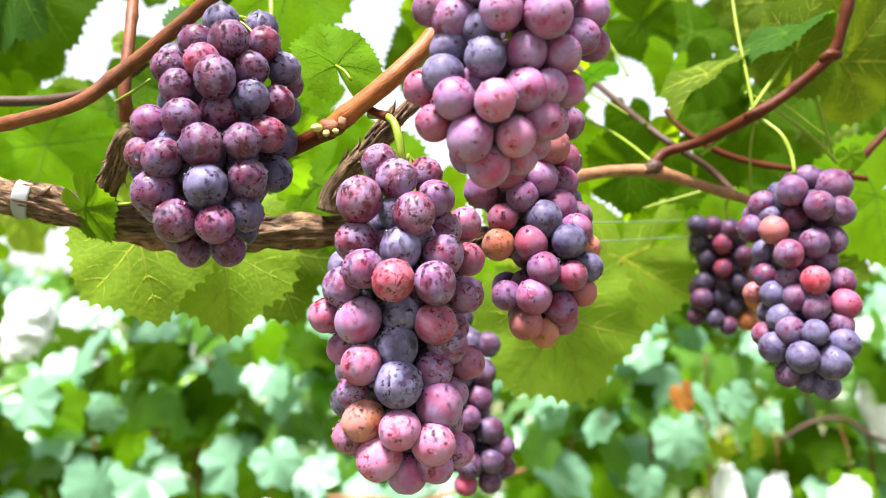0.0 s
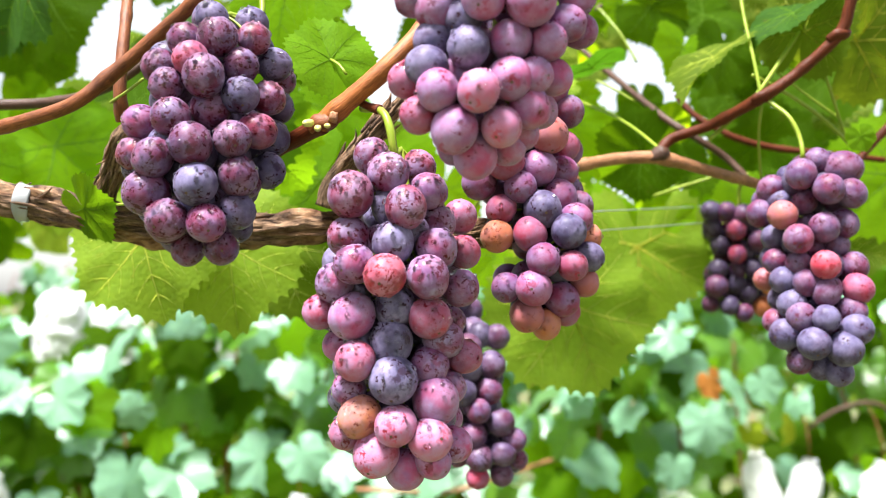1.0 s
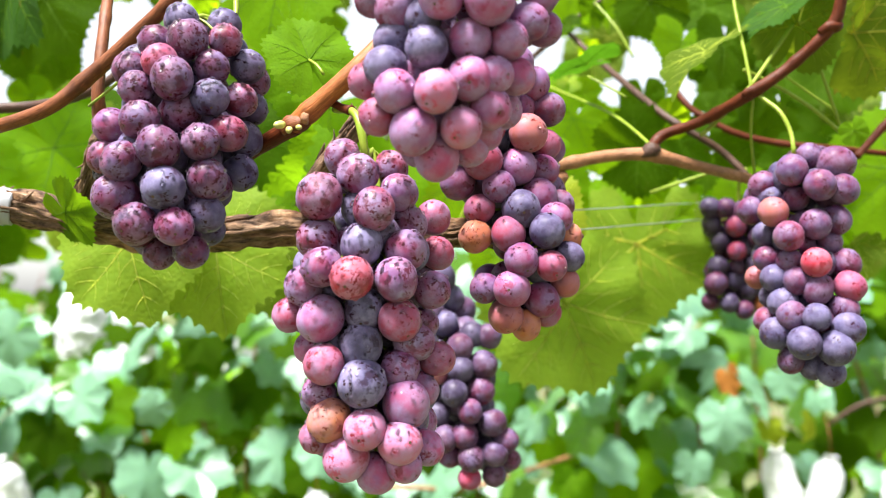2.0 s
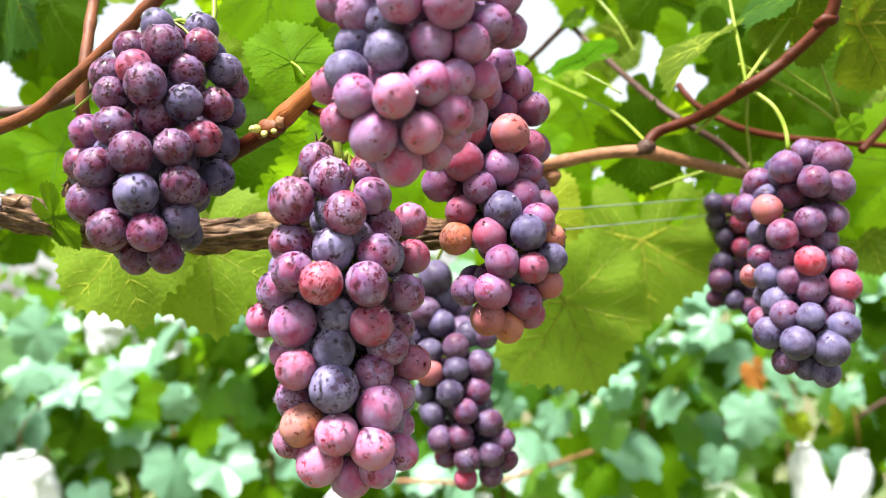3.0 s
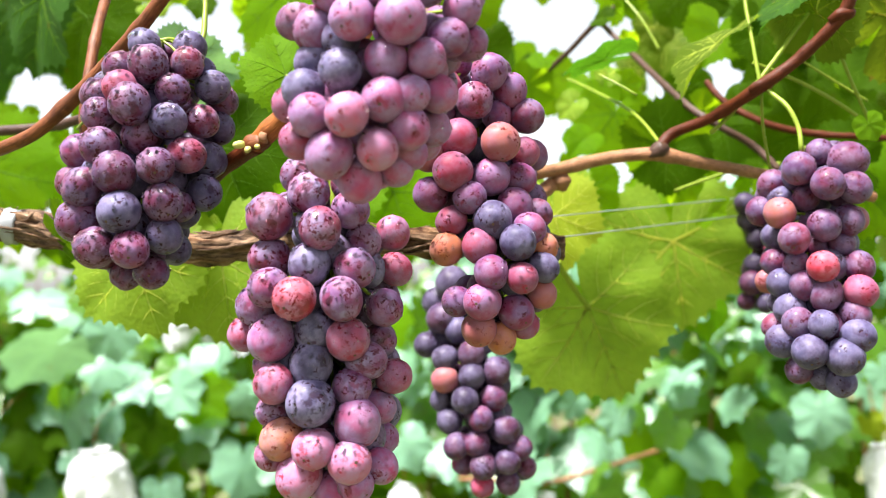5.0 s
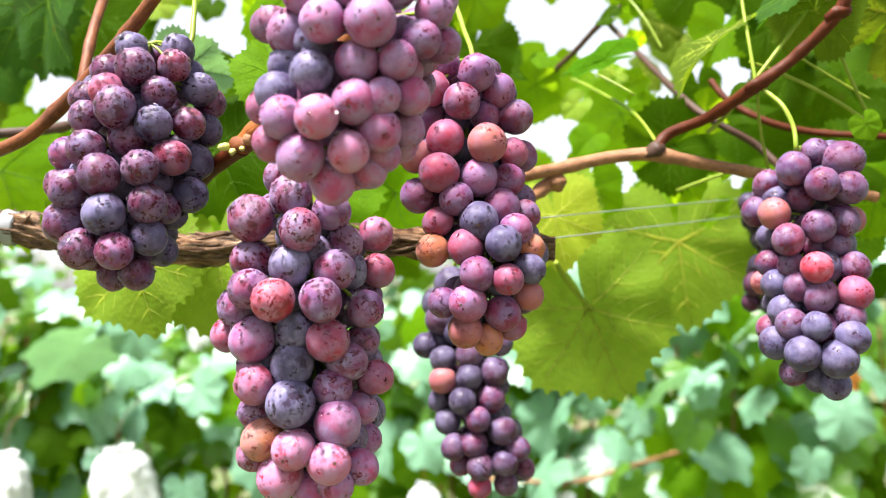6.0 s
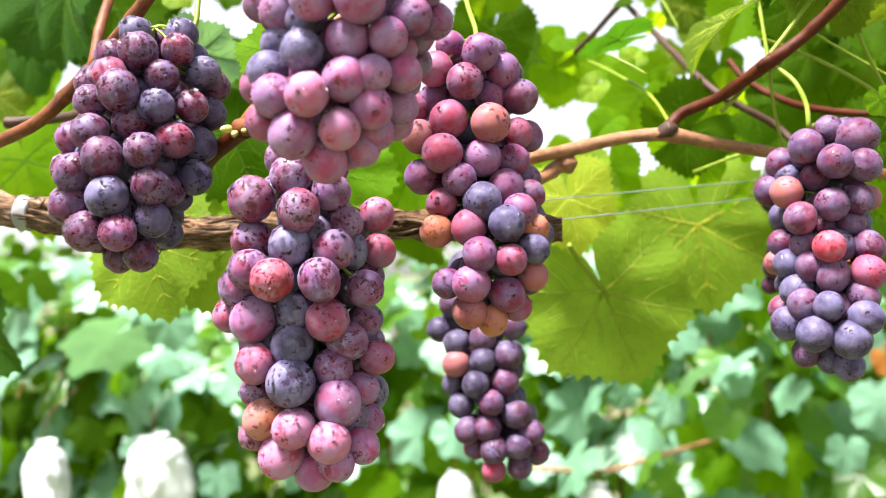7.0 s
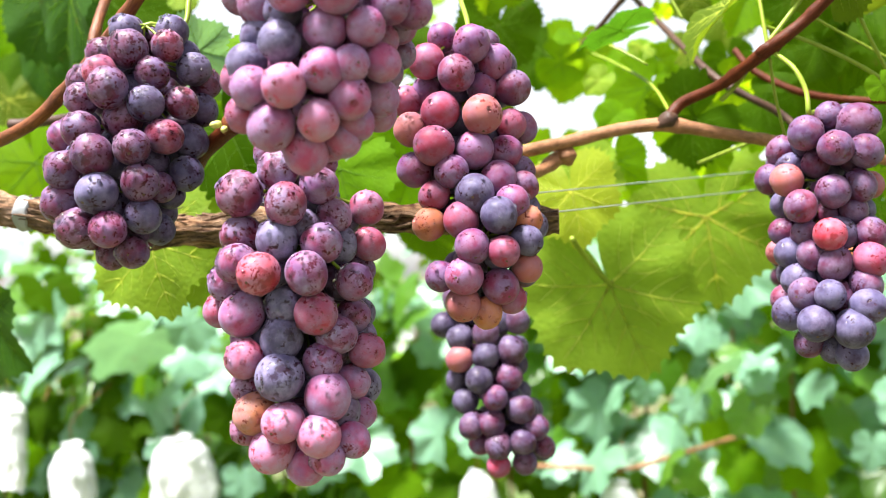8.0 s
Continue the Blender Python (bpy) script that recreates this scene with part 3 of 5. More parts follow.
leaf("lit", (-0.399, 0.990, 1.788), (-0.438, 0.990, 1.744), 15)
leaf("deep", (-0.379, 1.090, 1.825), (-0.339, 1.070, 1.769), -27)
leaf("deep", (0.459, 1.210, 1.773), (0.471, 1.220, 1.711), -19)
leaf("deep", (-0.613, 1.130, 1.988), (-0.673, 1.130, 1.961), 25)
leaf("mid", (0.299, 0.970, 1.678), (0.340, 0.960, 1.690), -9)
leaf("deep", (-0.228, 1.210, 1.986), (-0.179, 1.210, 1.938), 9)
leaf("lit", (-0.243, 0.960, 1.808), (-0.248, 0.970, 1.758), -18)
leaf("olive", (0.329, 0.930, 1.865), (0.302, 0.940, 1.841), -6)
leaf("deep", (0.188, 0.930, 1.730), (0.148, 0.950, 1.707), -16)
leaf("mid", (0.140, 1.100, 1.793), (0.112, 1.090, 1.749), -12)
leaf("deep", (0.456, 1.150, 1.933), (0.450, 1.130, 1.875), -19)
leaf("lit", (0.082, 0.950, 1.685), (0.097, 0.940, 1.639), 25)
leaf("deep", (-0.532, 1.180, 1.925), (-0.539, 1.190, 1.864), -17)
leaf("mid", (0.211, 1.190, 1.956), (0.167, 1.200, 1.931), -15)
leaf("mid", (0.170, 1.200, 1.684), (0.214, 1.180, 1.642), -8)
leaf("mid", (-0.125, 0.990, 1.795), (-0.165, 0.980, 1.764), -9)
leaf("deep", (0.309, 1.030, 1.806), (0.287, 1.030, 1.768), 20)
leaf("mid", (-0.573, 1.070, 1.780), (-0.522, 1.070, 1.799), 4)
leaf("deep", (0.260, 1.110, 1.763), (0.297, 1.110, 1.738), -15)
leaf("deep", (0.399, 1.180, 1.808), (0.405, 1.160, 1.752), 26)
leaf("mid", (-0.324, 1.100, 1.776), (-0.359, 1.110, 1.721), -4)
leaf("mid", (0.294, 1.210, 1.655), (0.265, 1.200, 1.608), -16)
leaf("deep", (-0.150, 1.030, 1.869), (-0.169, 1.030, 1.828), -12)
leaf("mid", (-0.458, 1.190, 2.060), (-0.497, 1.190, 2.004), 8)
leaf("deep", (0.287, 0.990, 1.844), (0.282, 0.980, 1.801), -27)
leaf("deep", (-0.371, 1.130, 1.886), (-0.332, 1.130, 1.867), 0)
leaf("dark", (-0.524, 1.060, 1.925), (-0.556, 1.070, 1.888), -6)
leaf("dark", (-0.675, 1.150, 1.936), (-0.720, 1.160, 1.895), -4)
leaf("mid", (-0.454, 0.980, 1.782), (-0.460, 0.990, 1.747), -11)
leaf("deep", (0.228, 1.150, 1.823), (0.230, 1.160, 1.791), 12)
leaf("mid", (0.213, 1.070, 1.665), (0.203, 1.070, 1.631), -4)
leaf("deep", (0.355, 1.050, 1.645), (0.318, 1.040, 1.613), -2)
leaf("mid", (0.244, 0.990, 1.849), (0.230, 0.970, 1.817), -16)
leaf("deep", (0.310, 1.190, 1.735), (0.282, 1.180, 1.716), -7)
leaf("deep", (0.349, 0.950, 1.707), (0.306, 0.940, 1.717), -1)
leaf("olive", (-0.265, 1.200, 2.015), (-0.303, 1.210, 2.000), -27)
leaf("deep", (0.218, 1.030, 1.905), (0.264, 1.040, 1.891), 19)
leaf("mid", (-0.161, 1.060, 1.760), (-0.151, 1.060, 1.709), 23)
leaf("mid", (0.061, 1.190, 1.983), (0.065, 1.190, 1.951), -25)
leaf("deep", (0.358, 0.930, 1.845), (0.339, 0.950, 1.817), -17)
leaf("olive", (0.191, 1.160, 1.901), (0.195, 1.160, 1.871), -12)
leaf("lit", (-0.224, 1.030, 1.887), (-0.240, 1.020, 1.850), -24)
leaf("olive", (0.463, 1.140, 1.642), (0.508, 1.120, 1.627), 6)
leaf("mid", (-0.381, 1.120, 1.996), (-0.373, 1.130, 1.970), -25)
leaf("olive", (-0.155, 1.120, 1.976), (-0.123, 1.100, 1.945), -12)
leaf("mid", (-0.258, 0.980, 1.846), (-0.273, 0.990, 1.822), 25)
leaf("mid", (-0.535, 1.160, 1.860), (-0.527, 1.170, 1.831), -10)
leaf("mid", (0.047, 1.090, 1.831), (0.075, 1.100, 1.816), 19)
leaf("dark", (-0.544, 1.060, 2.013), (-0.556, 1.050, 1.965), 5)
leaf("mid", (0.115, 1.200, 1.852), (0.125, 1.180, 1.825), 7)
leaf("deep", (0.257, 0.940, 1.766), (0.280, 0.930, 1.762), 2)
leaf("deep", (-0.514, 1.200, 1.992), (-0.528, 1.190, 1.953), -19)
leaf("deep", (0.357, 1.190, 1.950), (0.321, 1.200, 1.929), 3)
leaf("olive", (-0.544, 0.980, 1.759), (-0.572, 0.980, 1.722), 1)
leaf("mid", (-0.331, 0.950, 1.742), (-0.363, 0.960, 1.727), 23)
leaf("mid", (0.285, 1.120, 1.693), (0.278, 1.130, 1.671), 11)
leaf("mid", (0.107, 1.050, 1.758), (0.091, 1.040, 1.742), 5)
leaf("mid", (-0.303, 1.130, 1.963), (-0.312, 1.140, 1.945), -24)
leaf("lit", (-0.333, 0.940, 1.918), (-0.313, 0.950, 1.921), 0)
leaf("mid", (0.222, 0.960, 1.765), (0.242, 0.970, 1.751), 21)
leaf("mid", (0.200, 0.960, 1.697), (0.190, 0.970, 1.678), -3)
leaf("mid", (-0.152, 1.150, 1.937), (-0.157, 1.130, 1.916), -18)
leaf("deep", (0.306, 0.950, 1.842), (0.306, 0.940, 1.821), -2)
leaf("dark", (-0.616, 1.100, 2.037), (-0.678, 1.120, 2.035), -5)
leaf("lit", (0.098, 1.000, 1.788), (0.083, 1.000, 1.775), 13)
leaf("mid", (0.249, 1.130, 1.734), (0.227, 1.120, 1.746), -13)
leaf("mid", (0.154, 1.110, 1.825), (0.173, 1.100, 1.826), 19)
leaf("deep", (-0.262, 1.180, 1.966), (-0.275, 1.170, 1.947), 26)
leaf("olive", (0.480, 1.170, 1.711), (0.486, 1.170, 1.678), -20)
leaf("olive", (0.461, 1.130, 1.803), (0.449, 1.110, 1.770), 22)
leaf("dark", (-0.538, 1.010, 1.893), (-0.555, 1.010, 1.877), -14)
leaf("deep", (0.502, 1.180, 1.902), (0.460, 1.200, 1.900), 24)
leaf("mid", (-0.624, 1.140, 1.850), (-0.622, 1.130, 1.823), -25)
leaf("deep", (-0.334, 1.070, 1.953), (-0.337, 1.060, 1.935), -14)
leaf("deep", (0.133, 1.050, 1.888), (0.120, 1.060, 1.892), 10)
leaf("deep", (0.278, 1.080, 1.839), (0.280, 1.080, 1.824), 17)
leaf("mid", (-0.467, 0.960, 1.794), (-0.456, 0.970, 1.792), 1)
leaf("deep", (0.086, 1.150, 1.753), (0.092, 1.170, 1.741), -21)
leaf("lit", (-0.297, 1.140, 1.943), (-0.294, 1.150, 1.933), 9)
leaf("deep", (0.341, 1.020, 1.812), (0.333, 1.010, 1.797), -3)
leaf("lit", (0.136, 1.110, 1.839), (0.133, 1.100, 1.824), -11)
leaf("deep", (0.395, 1.160, 1.862), (0.402, 1.150, 1.851), 12)
leaf("mid", (0.225, 0.940, 1.666), (0.233, 0.920, 1.665), -2)
leaf("lit", (-0.391, 1.140, 1.912), (-0.408, 1.140, 1.917), -10)
leaf("deep", (-0.496, 1.210, 2.000), (-0.499, 1.220, 1.978), 14)
leaf("mid", (-0.309, 1.210, 2.016), (-0.345, 1.230, 2.022), 7)
leaf("mid", (-0.308, 1.180, 1.772), (-0.276, 1.170, 1.746), -24)
leaf("mid", (0.068, 1.000, 1.838), (0.060, 0.990, 1.828), 11)
leaf("deep", (0.321, 1.030, 1.833), (0.327, 1.010, 1.820), -9)
leaf("deep", (0.157, 1.030, 1.898), (0.152, 1.050, 1.888), 6)
leaf("deep", (0.279, 1.180, 1.734), (0.277, 1.180, 1.721), 20)
leaf("mid", (0.159, 1.090, 1.869), (0.155, 1.080, 1.880), -5)
leaf("olive", (0.384, 1.060, 1.935), (0.392, 1.080, 1.907), -22)
leaf("lit", (0.308, 1.040, 1.628), (0.274, 1.030, 1.643), 23)
leaf("mid", (0.044, 1.070, 1.638), (0.016, 1.090, 1.609), 24)
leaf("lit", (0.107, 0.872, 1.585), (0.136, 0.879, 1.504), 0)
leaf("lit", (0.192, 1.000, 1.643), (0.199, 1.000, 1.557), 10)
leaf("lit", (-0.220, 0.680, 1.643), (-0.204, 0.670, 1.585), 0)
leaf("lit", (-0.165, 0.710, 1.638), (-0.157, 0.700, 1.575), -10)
leaf("fresh", (-0.228, 0.597, 1.658), (-0.212, 0.599, 1.637), 48)
leaf("fresh", (-0.069, 0.600, 1.750), (-0.080, 0.606, 1.781), 22)
leaf("pale", (-0.194, 0.724, 1.795), (-0.158, 0.734, 1.782), 50)
leaf("dark", (0.132, 0.860, 1.801), (0.096, 0.850, 1.792), 80)
leaf("mid", (0.110, 0.970, 1.700), (0.111, 0.980, 1.662), 23)
leaf("olive", (0.216, 0.760, 1.783), (0.182, 0.750, 1.757), 62)
leaf("olive", (0.288, 0.760, 1.801), (0.298, 0.740, 1.845), -42)
leaf("dark", (0.277, 0.750, 1.814), (0.240, 0.740, 1.790), 60)
leaf("olive", (0.361, 0.840, 1.813), (0.400, 0.820, 1.861), 25)
leaf("dark", (-0.367, 0.800, 1.888), (-0.399, 0.820, 1.822), 20)
leaf("fresh", (-0.158, 0.760, 1.732), (-0.120, 0.780, 1.685), 25)
leaf("deep", (-0.173, 0.730, 1.727), (-0.143, 0.720, 1.670), -20)
leaf("fresh", (-0.108, 0.800, 1.698), (-0.145, 0.800, 1.652), 0)
leaf("yellow", (0.084, 0.840, 1.666), (0.092, 0.830, 1.620), 10)
leaf("fresh", (0.305, 0.700, 1.707), (0.309, 0.700, 1.696), 30)
leaf("dark", (-0.481, 0.800, 1.592), (-0.428, 0.780, 1.538), 40)
leaf("deep", (-0.413, 0.950, 1.913), (-0.440, 0.950, 1.847), 0)
leaf("dark", (-0.458, 0.900, 1.923), (-0.429, 0.900, 1.851), 10)
leaf("mid", (-0.132, 0.820, 1.884), (-0.199, 0.850, 1.852), 10)
leaf("mid", (-0.059, 0.850, 1.695), (-0.087, 0.850, 1.646), 10)
leaf("olive", (-0.161, 0.850, 1.649), (-0.132, 0.850, 1.581), 0)
leaf("deep", (-0.016, 1.068, 1.875), (-0.034, 1.064, 1.822), -14)
leaf("mid", (0.047, 1.204, 1.862), (0.029, 1.202, 1.806), -13)
leaf("mid", (-0.401, 0.941, 1.755), (-0.340, 0.940, 1.703), -23)
leaf("mid", (-0.023, 1.410, 1.752), (-0.043, 1.411, 1.678), 24)
leaf("mid", (-0.009, 1.048, 1.926), (-0.023, 1.045, 1.884), -24)
leaf("deep", (0.024, 1.143, 1.854), (0.009, 1.138, 1.813), 7)
leaf("mid", (-0.937, 1.517, 1.998), (-0.970, 1.522, 1.935), 3)
leaf("mid", (0.448, 0.969, 1.707), (0.386, 0.966, 1.657), 5)
leaf("mid", (-0.486, 0.886, 1.746), (-0.456, 0.873, 1.672), -14)
leaf("deep", (0.413, 1.414, 1.911), (0.351, 1.414, 1.869), 4)
leaf("olive", (0.169, 1.594, 1.934), (0.202, 1.600, 1.910), -20)
leaf("olive", (-0.363, 1.450, 1.993), (-0.429, 1.447, 1.949), -2)
leaf("mid", (-0.079, 1.017, 1.739), (-0.107, 1.019, 1.670), 6)

# ---- leafy canopy behind them, with openings to the sky ----
OPENINGS = [
    (-0.38, 0.89, 0.25, 2.8),
    (-0.41, 0.89, 0.22, 1.4),
    (-0.16, 0.95, 0.27, 1.7),
    (-0.12, 0.95, 0.27, 1.4),
    (-0.18, 0.96, 0.21, 1.2),
    (0.14, 0.97, 0.21, 1.0),
    (0.37, 0.92, 0.11, 1.2),
    (-0.45, 0.89, -0.02, 2.4),
    (-0.32, 0.95, -0.04, 1.4),
    (-0.52, 0.83, 0.19, 1.4),
    (-0.36, 0.89, 0.27, 1.0),
    (-0.33, 0.91, 0.25, 0.9),
    (-0.04, 0.97, 0.25, 2.1),
    (0.01, 0.97, 0.24, 1.7),
    (-0.02, 0.97, 0.22, 1.4),
    (0.13, 0.99, 0.07, 0.9),
    (-0.41, 0.87, 0.26, 1.5),
    (-0.09, 0.96, 0.26, 1.4),
    (-0.04, 0.97, 0.24, 1.7),
    (0.00, 0.97, 0.23, 1.4),
    (-0.09, 0.98, 0.17, 1.4),
    (-0.08, 0.99, 0.14, 1.9),
    (0.10, 0.99, 0.09, 0.9),
    (0.22, 0.95, 0.21, 1.0),
    (-0.59, 0.80, 0.05, 2.4),
]
BARE = (2, 4, 130, 160, 196, 208)  # places left without a leaf, where the sky shows through
rnd = random.Random(11)
made = 0
while made < 210:
    far = rnd.uniform(1.12, 2.1)
    x, z = rnd.uniform(-0.95, 0.62) * far, 1.6 + rnd.uniform(0.06, 0.46) * far
    at = Vector((x, far, z))
    way = (at - Vector((0.1, 0.02, 1.61))).normalized()
    size = rnd.uniform(0.055, 0.085)
    if any(way.angle(Vector(o[:3])) < radians(o[3]) + size * 0.75 / far for o in OPENINGS):
        continue
    turn = rnd.uniform(-2.6, 2.6) if rnd.random() < 0.3 else rnd.uniform(-0.9, 0.9)
    tip = at + Vector((math.sin(turn), rnd.uniform(-0.5, 0.5), -math.cos(turn))).normalized() * size
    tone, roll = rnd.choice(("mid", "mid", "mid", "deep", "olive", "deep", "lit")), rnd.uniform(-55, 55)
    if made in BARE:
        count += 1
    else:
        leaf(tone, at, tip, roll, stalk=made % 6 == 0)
    made += 1

# ---- bunches of grapes ----
placed, worn, swell = {}, {}, {}


def bunch(at, label, skin_set, plump=1.0):
    ob = thing("grape_bunch", at, label, "grapes", "bunches on the vine")
    placed[ob], worn[ob], swell[ob] = [], skin_set, plump
    return ob


def berry(b, tone, x, y, z, r, fill=False):
    """A grape at x, y, z millimetres from the head of bunch b, r its radius; its blossom end points away from the middle of the bunch."""
    c = Vector((x, y, z)) / 1000
    out = Vector((x + 0.01, y - (6 if not fill else 0), -14 - rnd.uniform(0, 10))).normalized()
    spin = (-out).to_track_quat("Z", "Y").to_matrix().to_4x4() @ Matrix.Rotation(rnd.uniform(0, 6.28), 4, "Z")
    s = max(r, 8.9) * swell[b] / 1000
    m = Matrix.Translation(c) @ pose(0, 0, 0, rnd.uniform(-35, 35), rnd.uniform(-35, 35), 0) @ spin @ Matrix.Diagonal((s * rnd.uniform(0.97, 1.03), s, s * rnd.uniform(0.96, 1.08), 1))
    piece("berry", BERRIES[rnd.randrange(4)], b, m, worn[b][tone])
    placed[b].append((c.x, c.y, c.z, s, fill))


def fill_bunch(b, tones, size, count, head=(), neck=0.0016):
    """The berries at the heart and the far side of a bunch, packed behind those already there; then stalks to all of them."""
    a = np.array([p[:4] for p in placed[b]])
    lo, hi = a[:, 2].min() + 0.006, a[:, 2].max() + 0.004
    levels = np.linspace(lo, hi, 9)
    mid, half, front = [], [], []
    for z in levels:
        near = a[np.abs(a[:, 2] - z) < 0.026]
        left, right = near[:, 0].min(), near[:, 0].max()
        mid.append((left + right) / 2), half.append(max(0.012, (right - left) / 2 + 0.002)), front.append(near[:, 1].min())
    slant, rise = (b.location.x - 0.09) / b.location.y, (b.location.z - 0.08 - 1.61) / b.location.y
    tries = 0
    while tries < 9000 and len(placed[b]) < count:
        tries += 1
        z = rnd.uniform(lo, hi)
        m, h, f = (float(np.interp(z, levels, s)) for s in (mid, half, front))
        w, k = rnd.uniform(0, 2 * math.pi), math.sqrt(rnd.random())
        x, y = m + math.cos(w) * k * h, f + h + math.sin(w) * k * h
        if y < f + 0.42 * h or (y < f + h and k > 0.72):
            continue
        r = size * rnd.uniform(0.88, 1.06) / 1000
        q = np.array([p[:4] for p in placed[b]])
        if (np.linalg.norm(q[:, :3] - (x, y, z), axis=1) < (q[:, 3] + r) * 0.82).any():
            continue
        rim = np.array([(x - y * slant + math.cos(w) * r, z - y * rise + math.sin(w) * r) for w in np.arange(12) * 0.5236])
        within = (np.hypot(rim[:, None, 0] - (a[:, 0] - a[:, 1] * slant), rim[:, None, 1] - (a[:, 2] - a[:, 1] * rise)) < a[:, 3] + 0.0012).any(axis=1)
        if within.sum() < 10:
            continue
        ahead = q[(np.hypot(q[:, 0] - x, q[:, 2] - z) < 0.011)]
        if len(ahead) and (ahead[:, 1] > y).all():
            continue
        # tones are mostly darkened ones: shade inside the bunch is in the colour
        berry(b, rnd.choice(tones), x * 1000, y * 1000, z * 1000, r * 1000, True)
    # the main stalk of the bunch, and a short stalk for each berry
    axis = [Vector((float(np.interp(z, levels, mid)), float(np.interp(z, levels, front)) + float(np.interp(z, levels, half)), z)) for z in np.linspace(hi, lo + 0.012, 7)]
    top = [Vector(p) - b.location for p in head]
    path = top + axis
    piece("main_stalk", tube("main_stalk", path, [neck] * len(top) + [0.0016, 0.0018, 0.0016, 0.0014, 0.0012, 0.001, 0.0008], GREEN_STALK, 10, 0.004, 0.08, 0.1), b, label="green main stalk of the bunch")
    verts, faces = [], []
    for x, y, z, r, _ in placed[b]:
        c = Vector((x, y, z))
        root = min(axis, key=lambda p: (p - c - Vector((0, 0, 0.008))).length)
        end = c + (root - c).normalized() * r * 0.8
        side = (end - root).orthogonal().normalized()
        other = side.cross((end - root).normalized())
        o = len(verts)
        for p, w in ((root, 0.0009), ((root + end) / 2 + Vector((0, 0, 0.001)), 0.0007), (end, 0.0012)):
            verts += [p + (side * math.cos(k * 1.257) + other * math.sin(k * 1.257)) * w for k in range(5)]
        for j in range(2):
            faces += [(o + j * 5 + k, o + j * 5 + (k + 1) % 5, o + j * 5 + 5 + (k + 1) % 5, o + j * 5 + 5 + k) for k in range(5)]
    piece("rachis", mesh_of("rachis", verts, faces, GREEN_STALK), b, kind="stuff")


def dew(b, most):
    """Small water drops on the outer berries, mostly on their upper halves."""
    bm = bmesh.new()
    bmesh.ops.create_icosphere(bm, subdivisions=2, radius=1.0)
    unit = [v.co.copy() for v in bm.verts]
    tris = [[v.index for v in f.verts] for f in bm.faces]
    bm.free()
    verts, faces = [], []
    for x, y, z, r, fill in placed[b]:
        if fill:
            continue
        for _ in range(rnd.randint(most // 3, most)):
            d = Vector((rnd.gauss(0, 0.6), rnd.gauss(-0.55, 0.5), rnd.gauss(0.35, 0.5))).normalized()
            s = rnd.uniform(0.0003, 0.0009) if rnd.random() < 0.6 else rnd.uniform(0.0009, 0.0015)
            turn = d.to_track_quat("Z", "Y").to_matrix()
            long = rnd.uniform(0.8, 1.7)
            at, o = Vector((x, y, z)) + d * (r * 1.002), len(verts)
            verts += [at + turn @ Vector((v.x * s, v.y * s * long, v.z * s * 0.75)) for v in unit]
            faces += [[o + i for i in t] for t in tris]
    piece("dew", mesh_of("dew", verts, faces, WATER), b, label="small clear water drops", kind="stuff")


bunch_a = bunch((-0.119, 0.509, 1.776), "compact bunch of dark purple grapes wet with water drops", WET, 1.01)
berry(bunch_a, "s", 14, 28, -20, 9.9)
berry(bunch_a, "s", -3, 6, -22, 9.0)
berry(bunch_a, "q", 18, 15, -32, 9.3)
berry(bunch_a, "a", -18, 5, -34, 9.3)
berry(bunch_a, "a", 1, 2, -34, 11.3)
berry(bunch_a, "s", 27, 28, -44, 9.8)
berry(bunch_a, "a", -33, 7, -48, 9.6)
berry(bunch_a, "r", -11, -8, -48, 9.6)
berry(bunch_a, "a", 13, 6, -49, 9.7)
berry(bunch_a, "a", 27, 41, -50, 9.6)
berry(bunch_a, "a", -2, -15, -59, 11.5)
berry(bunch_a, "a", -24, -8, -62, 9.6)
berry(bunch_a, "q", 26, 14, -66, 9.5)
berry(bunch_a, "s", 26, 36, -67, 10.2)
berry(bunch_a, "s", 15, -5, -68, 10.1)
berry(bunch_a, "a", -2, -2, -74, 11.1)
berry(bunch_a, "p", -40, -2, -81, 10.3)
berry(bunch_a, "a", -19, -17, -81, 10.6)
berry(bunch_a, "s", 26, 22, -87, 9.9)
berry(bunch_a, "q", 23, -1, -87, 10.0)
berry(bunch_a, "a", 14, -19, -94, 10.0)
berry(bunch_a, "a", -6, -26, -97, 11.7)
berry(bunch_a, "q", -44, -4, -98, 8.4)
berry(bunch_a, "a", -27, -22, -103, 10.4)
berry(bunch_a, "s", -43, 2, -105, 8.4)
berry(bunch_a, "s", 24, 18, -106, 10.4)
berry(bunch_a, "a", 16, -16, -113, 10.9)
berry(bunch_a, "s", 8, 26, -116, 8.8)
berry(bunch_a, "s", -3, -28, -118, 11.3)
berry(bunch_a, "a", -32, -17, -121, 12.0)
berry(bunch_a, "s", 14, -12, -131, 9.8)
berry(bunch_a, "a", -19, -25, -136, 11.1)
berry(bunch_a, "s", 7, 14, -137, 9.2)
berry(bunch_a, "p", 2, -27, -138, 10.1)
berry(bunch_a, "a", -16, 2, -150, 8.4)
berry(bunch_a, "a", 5, -10, -150, 9.5)
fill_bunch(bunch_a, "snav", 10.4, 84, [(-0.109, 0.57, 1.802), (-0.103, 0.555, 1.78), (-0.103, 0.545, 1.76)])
dew(bunch_a, 46)

bunch_b = bunch((0.032, 0.428, 1.765), "bunch of plump mauve and pink grapes on a short stalk", DUSTY)
berry(bunch_b, "m", -17, -4, -20, 10.0)
berry(bunch_b, "p", 23, 0, -21, 9.5)
berry(bunch_b, "m", 4, -9, -21, 9.8)
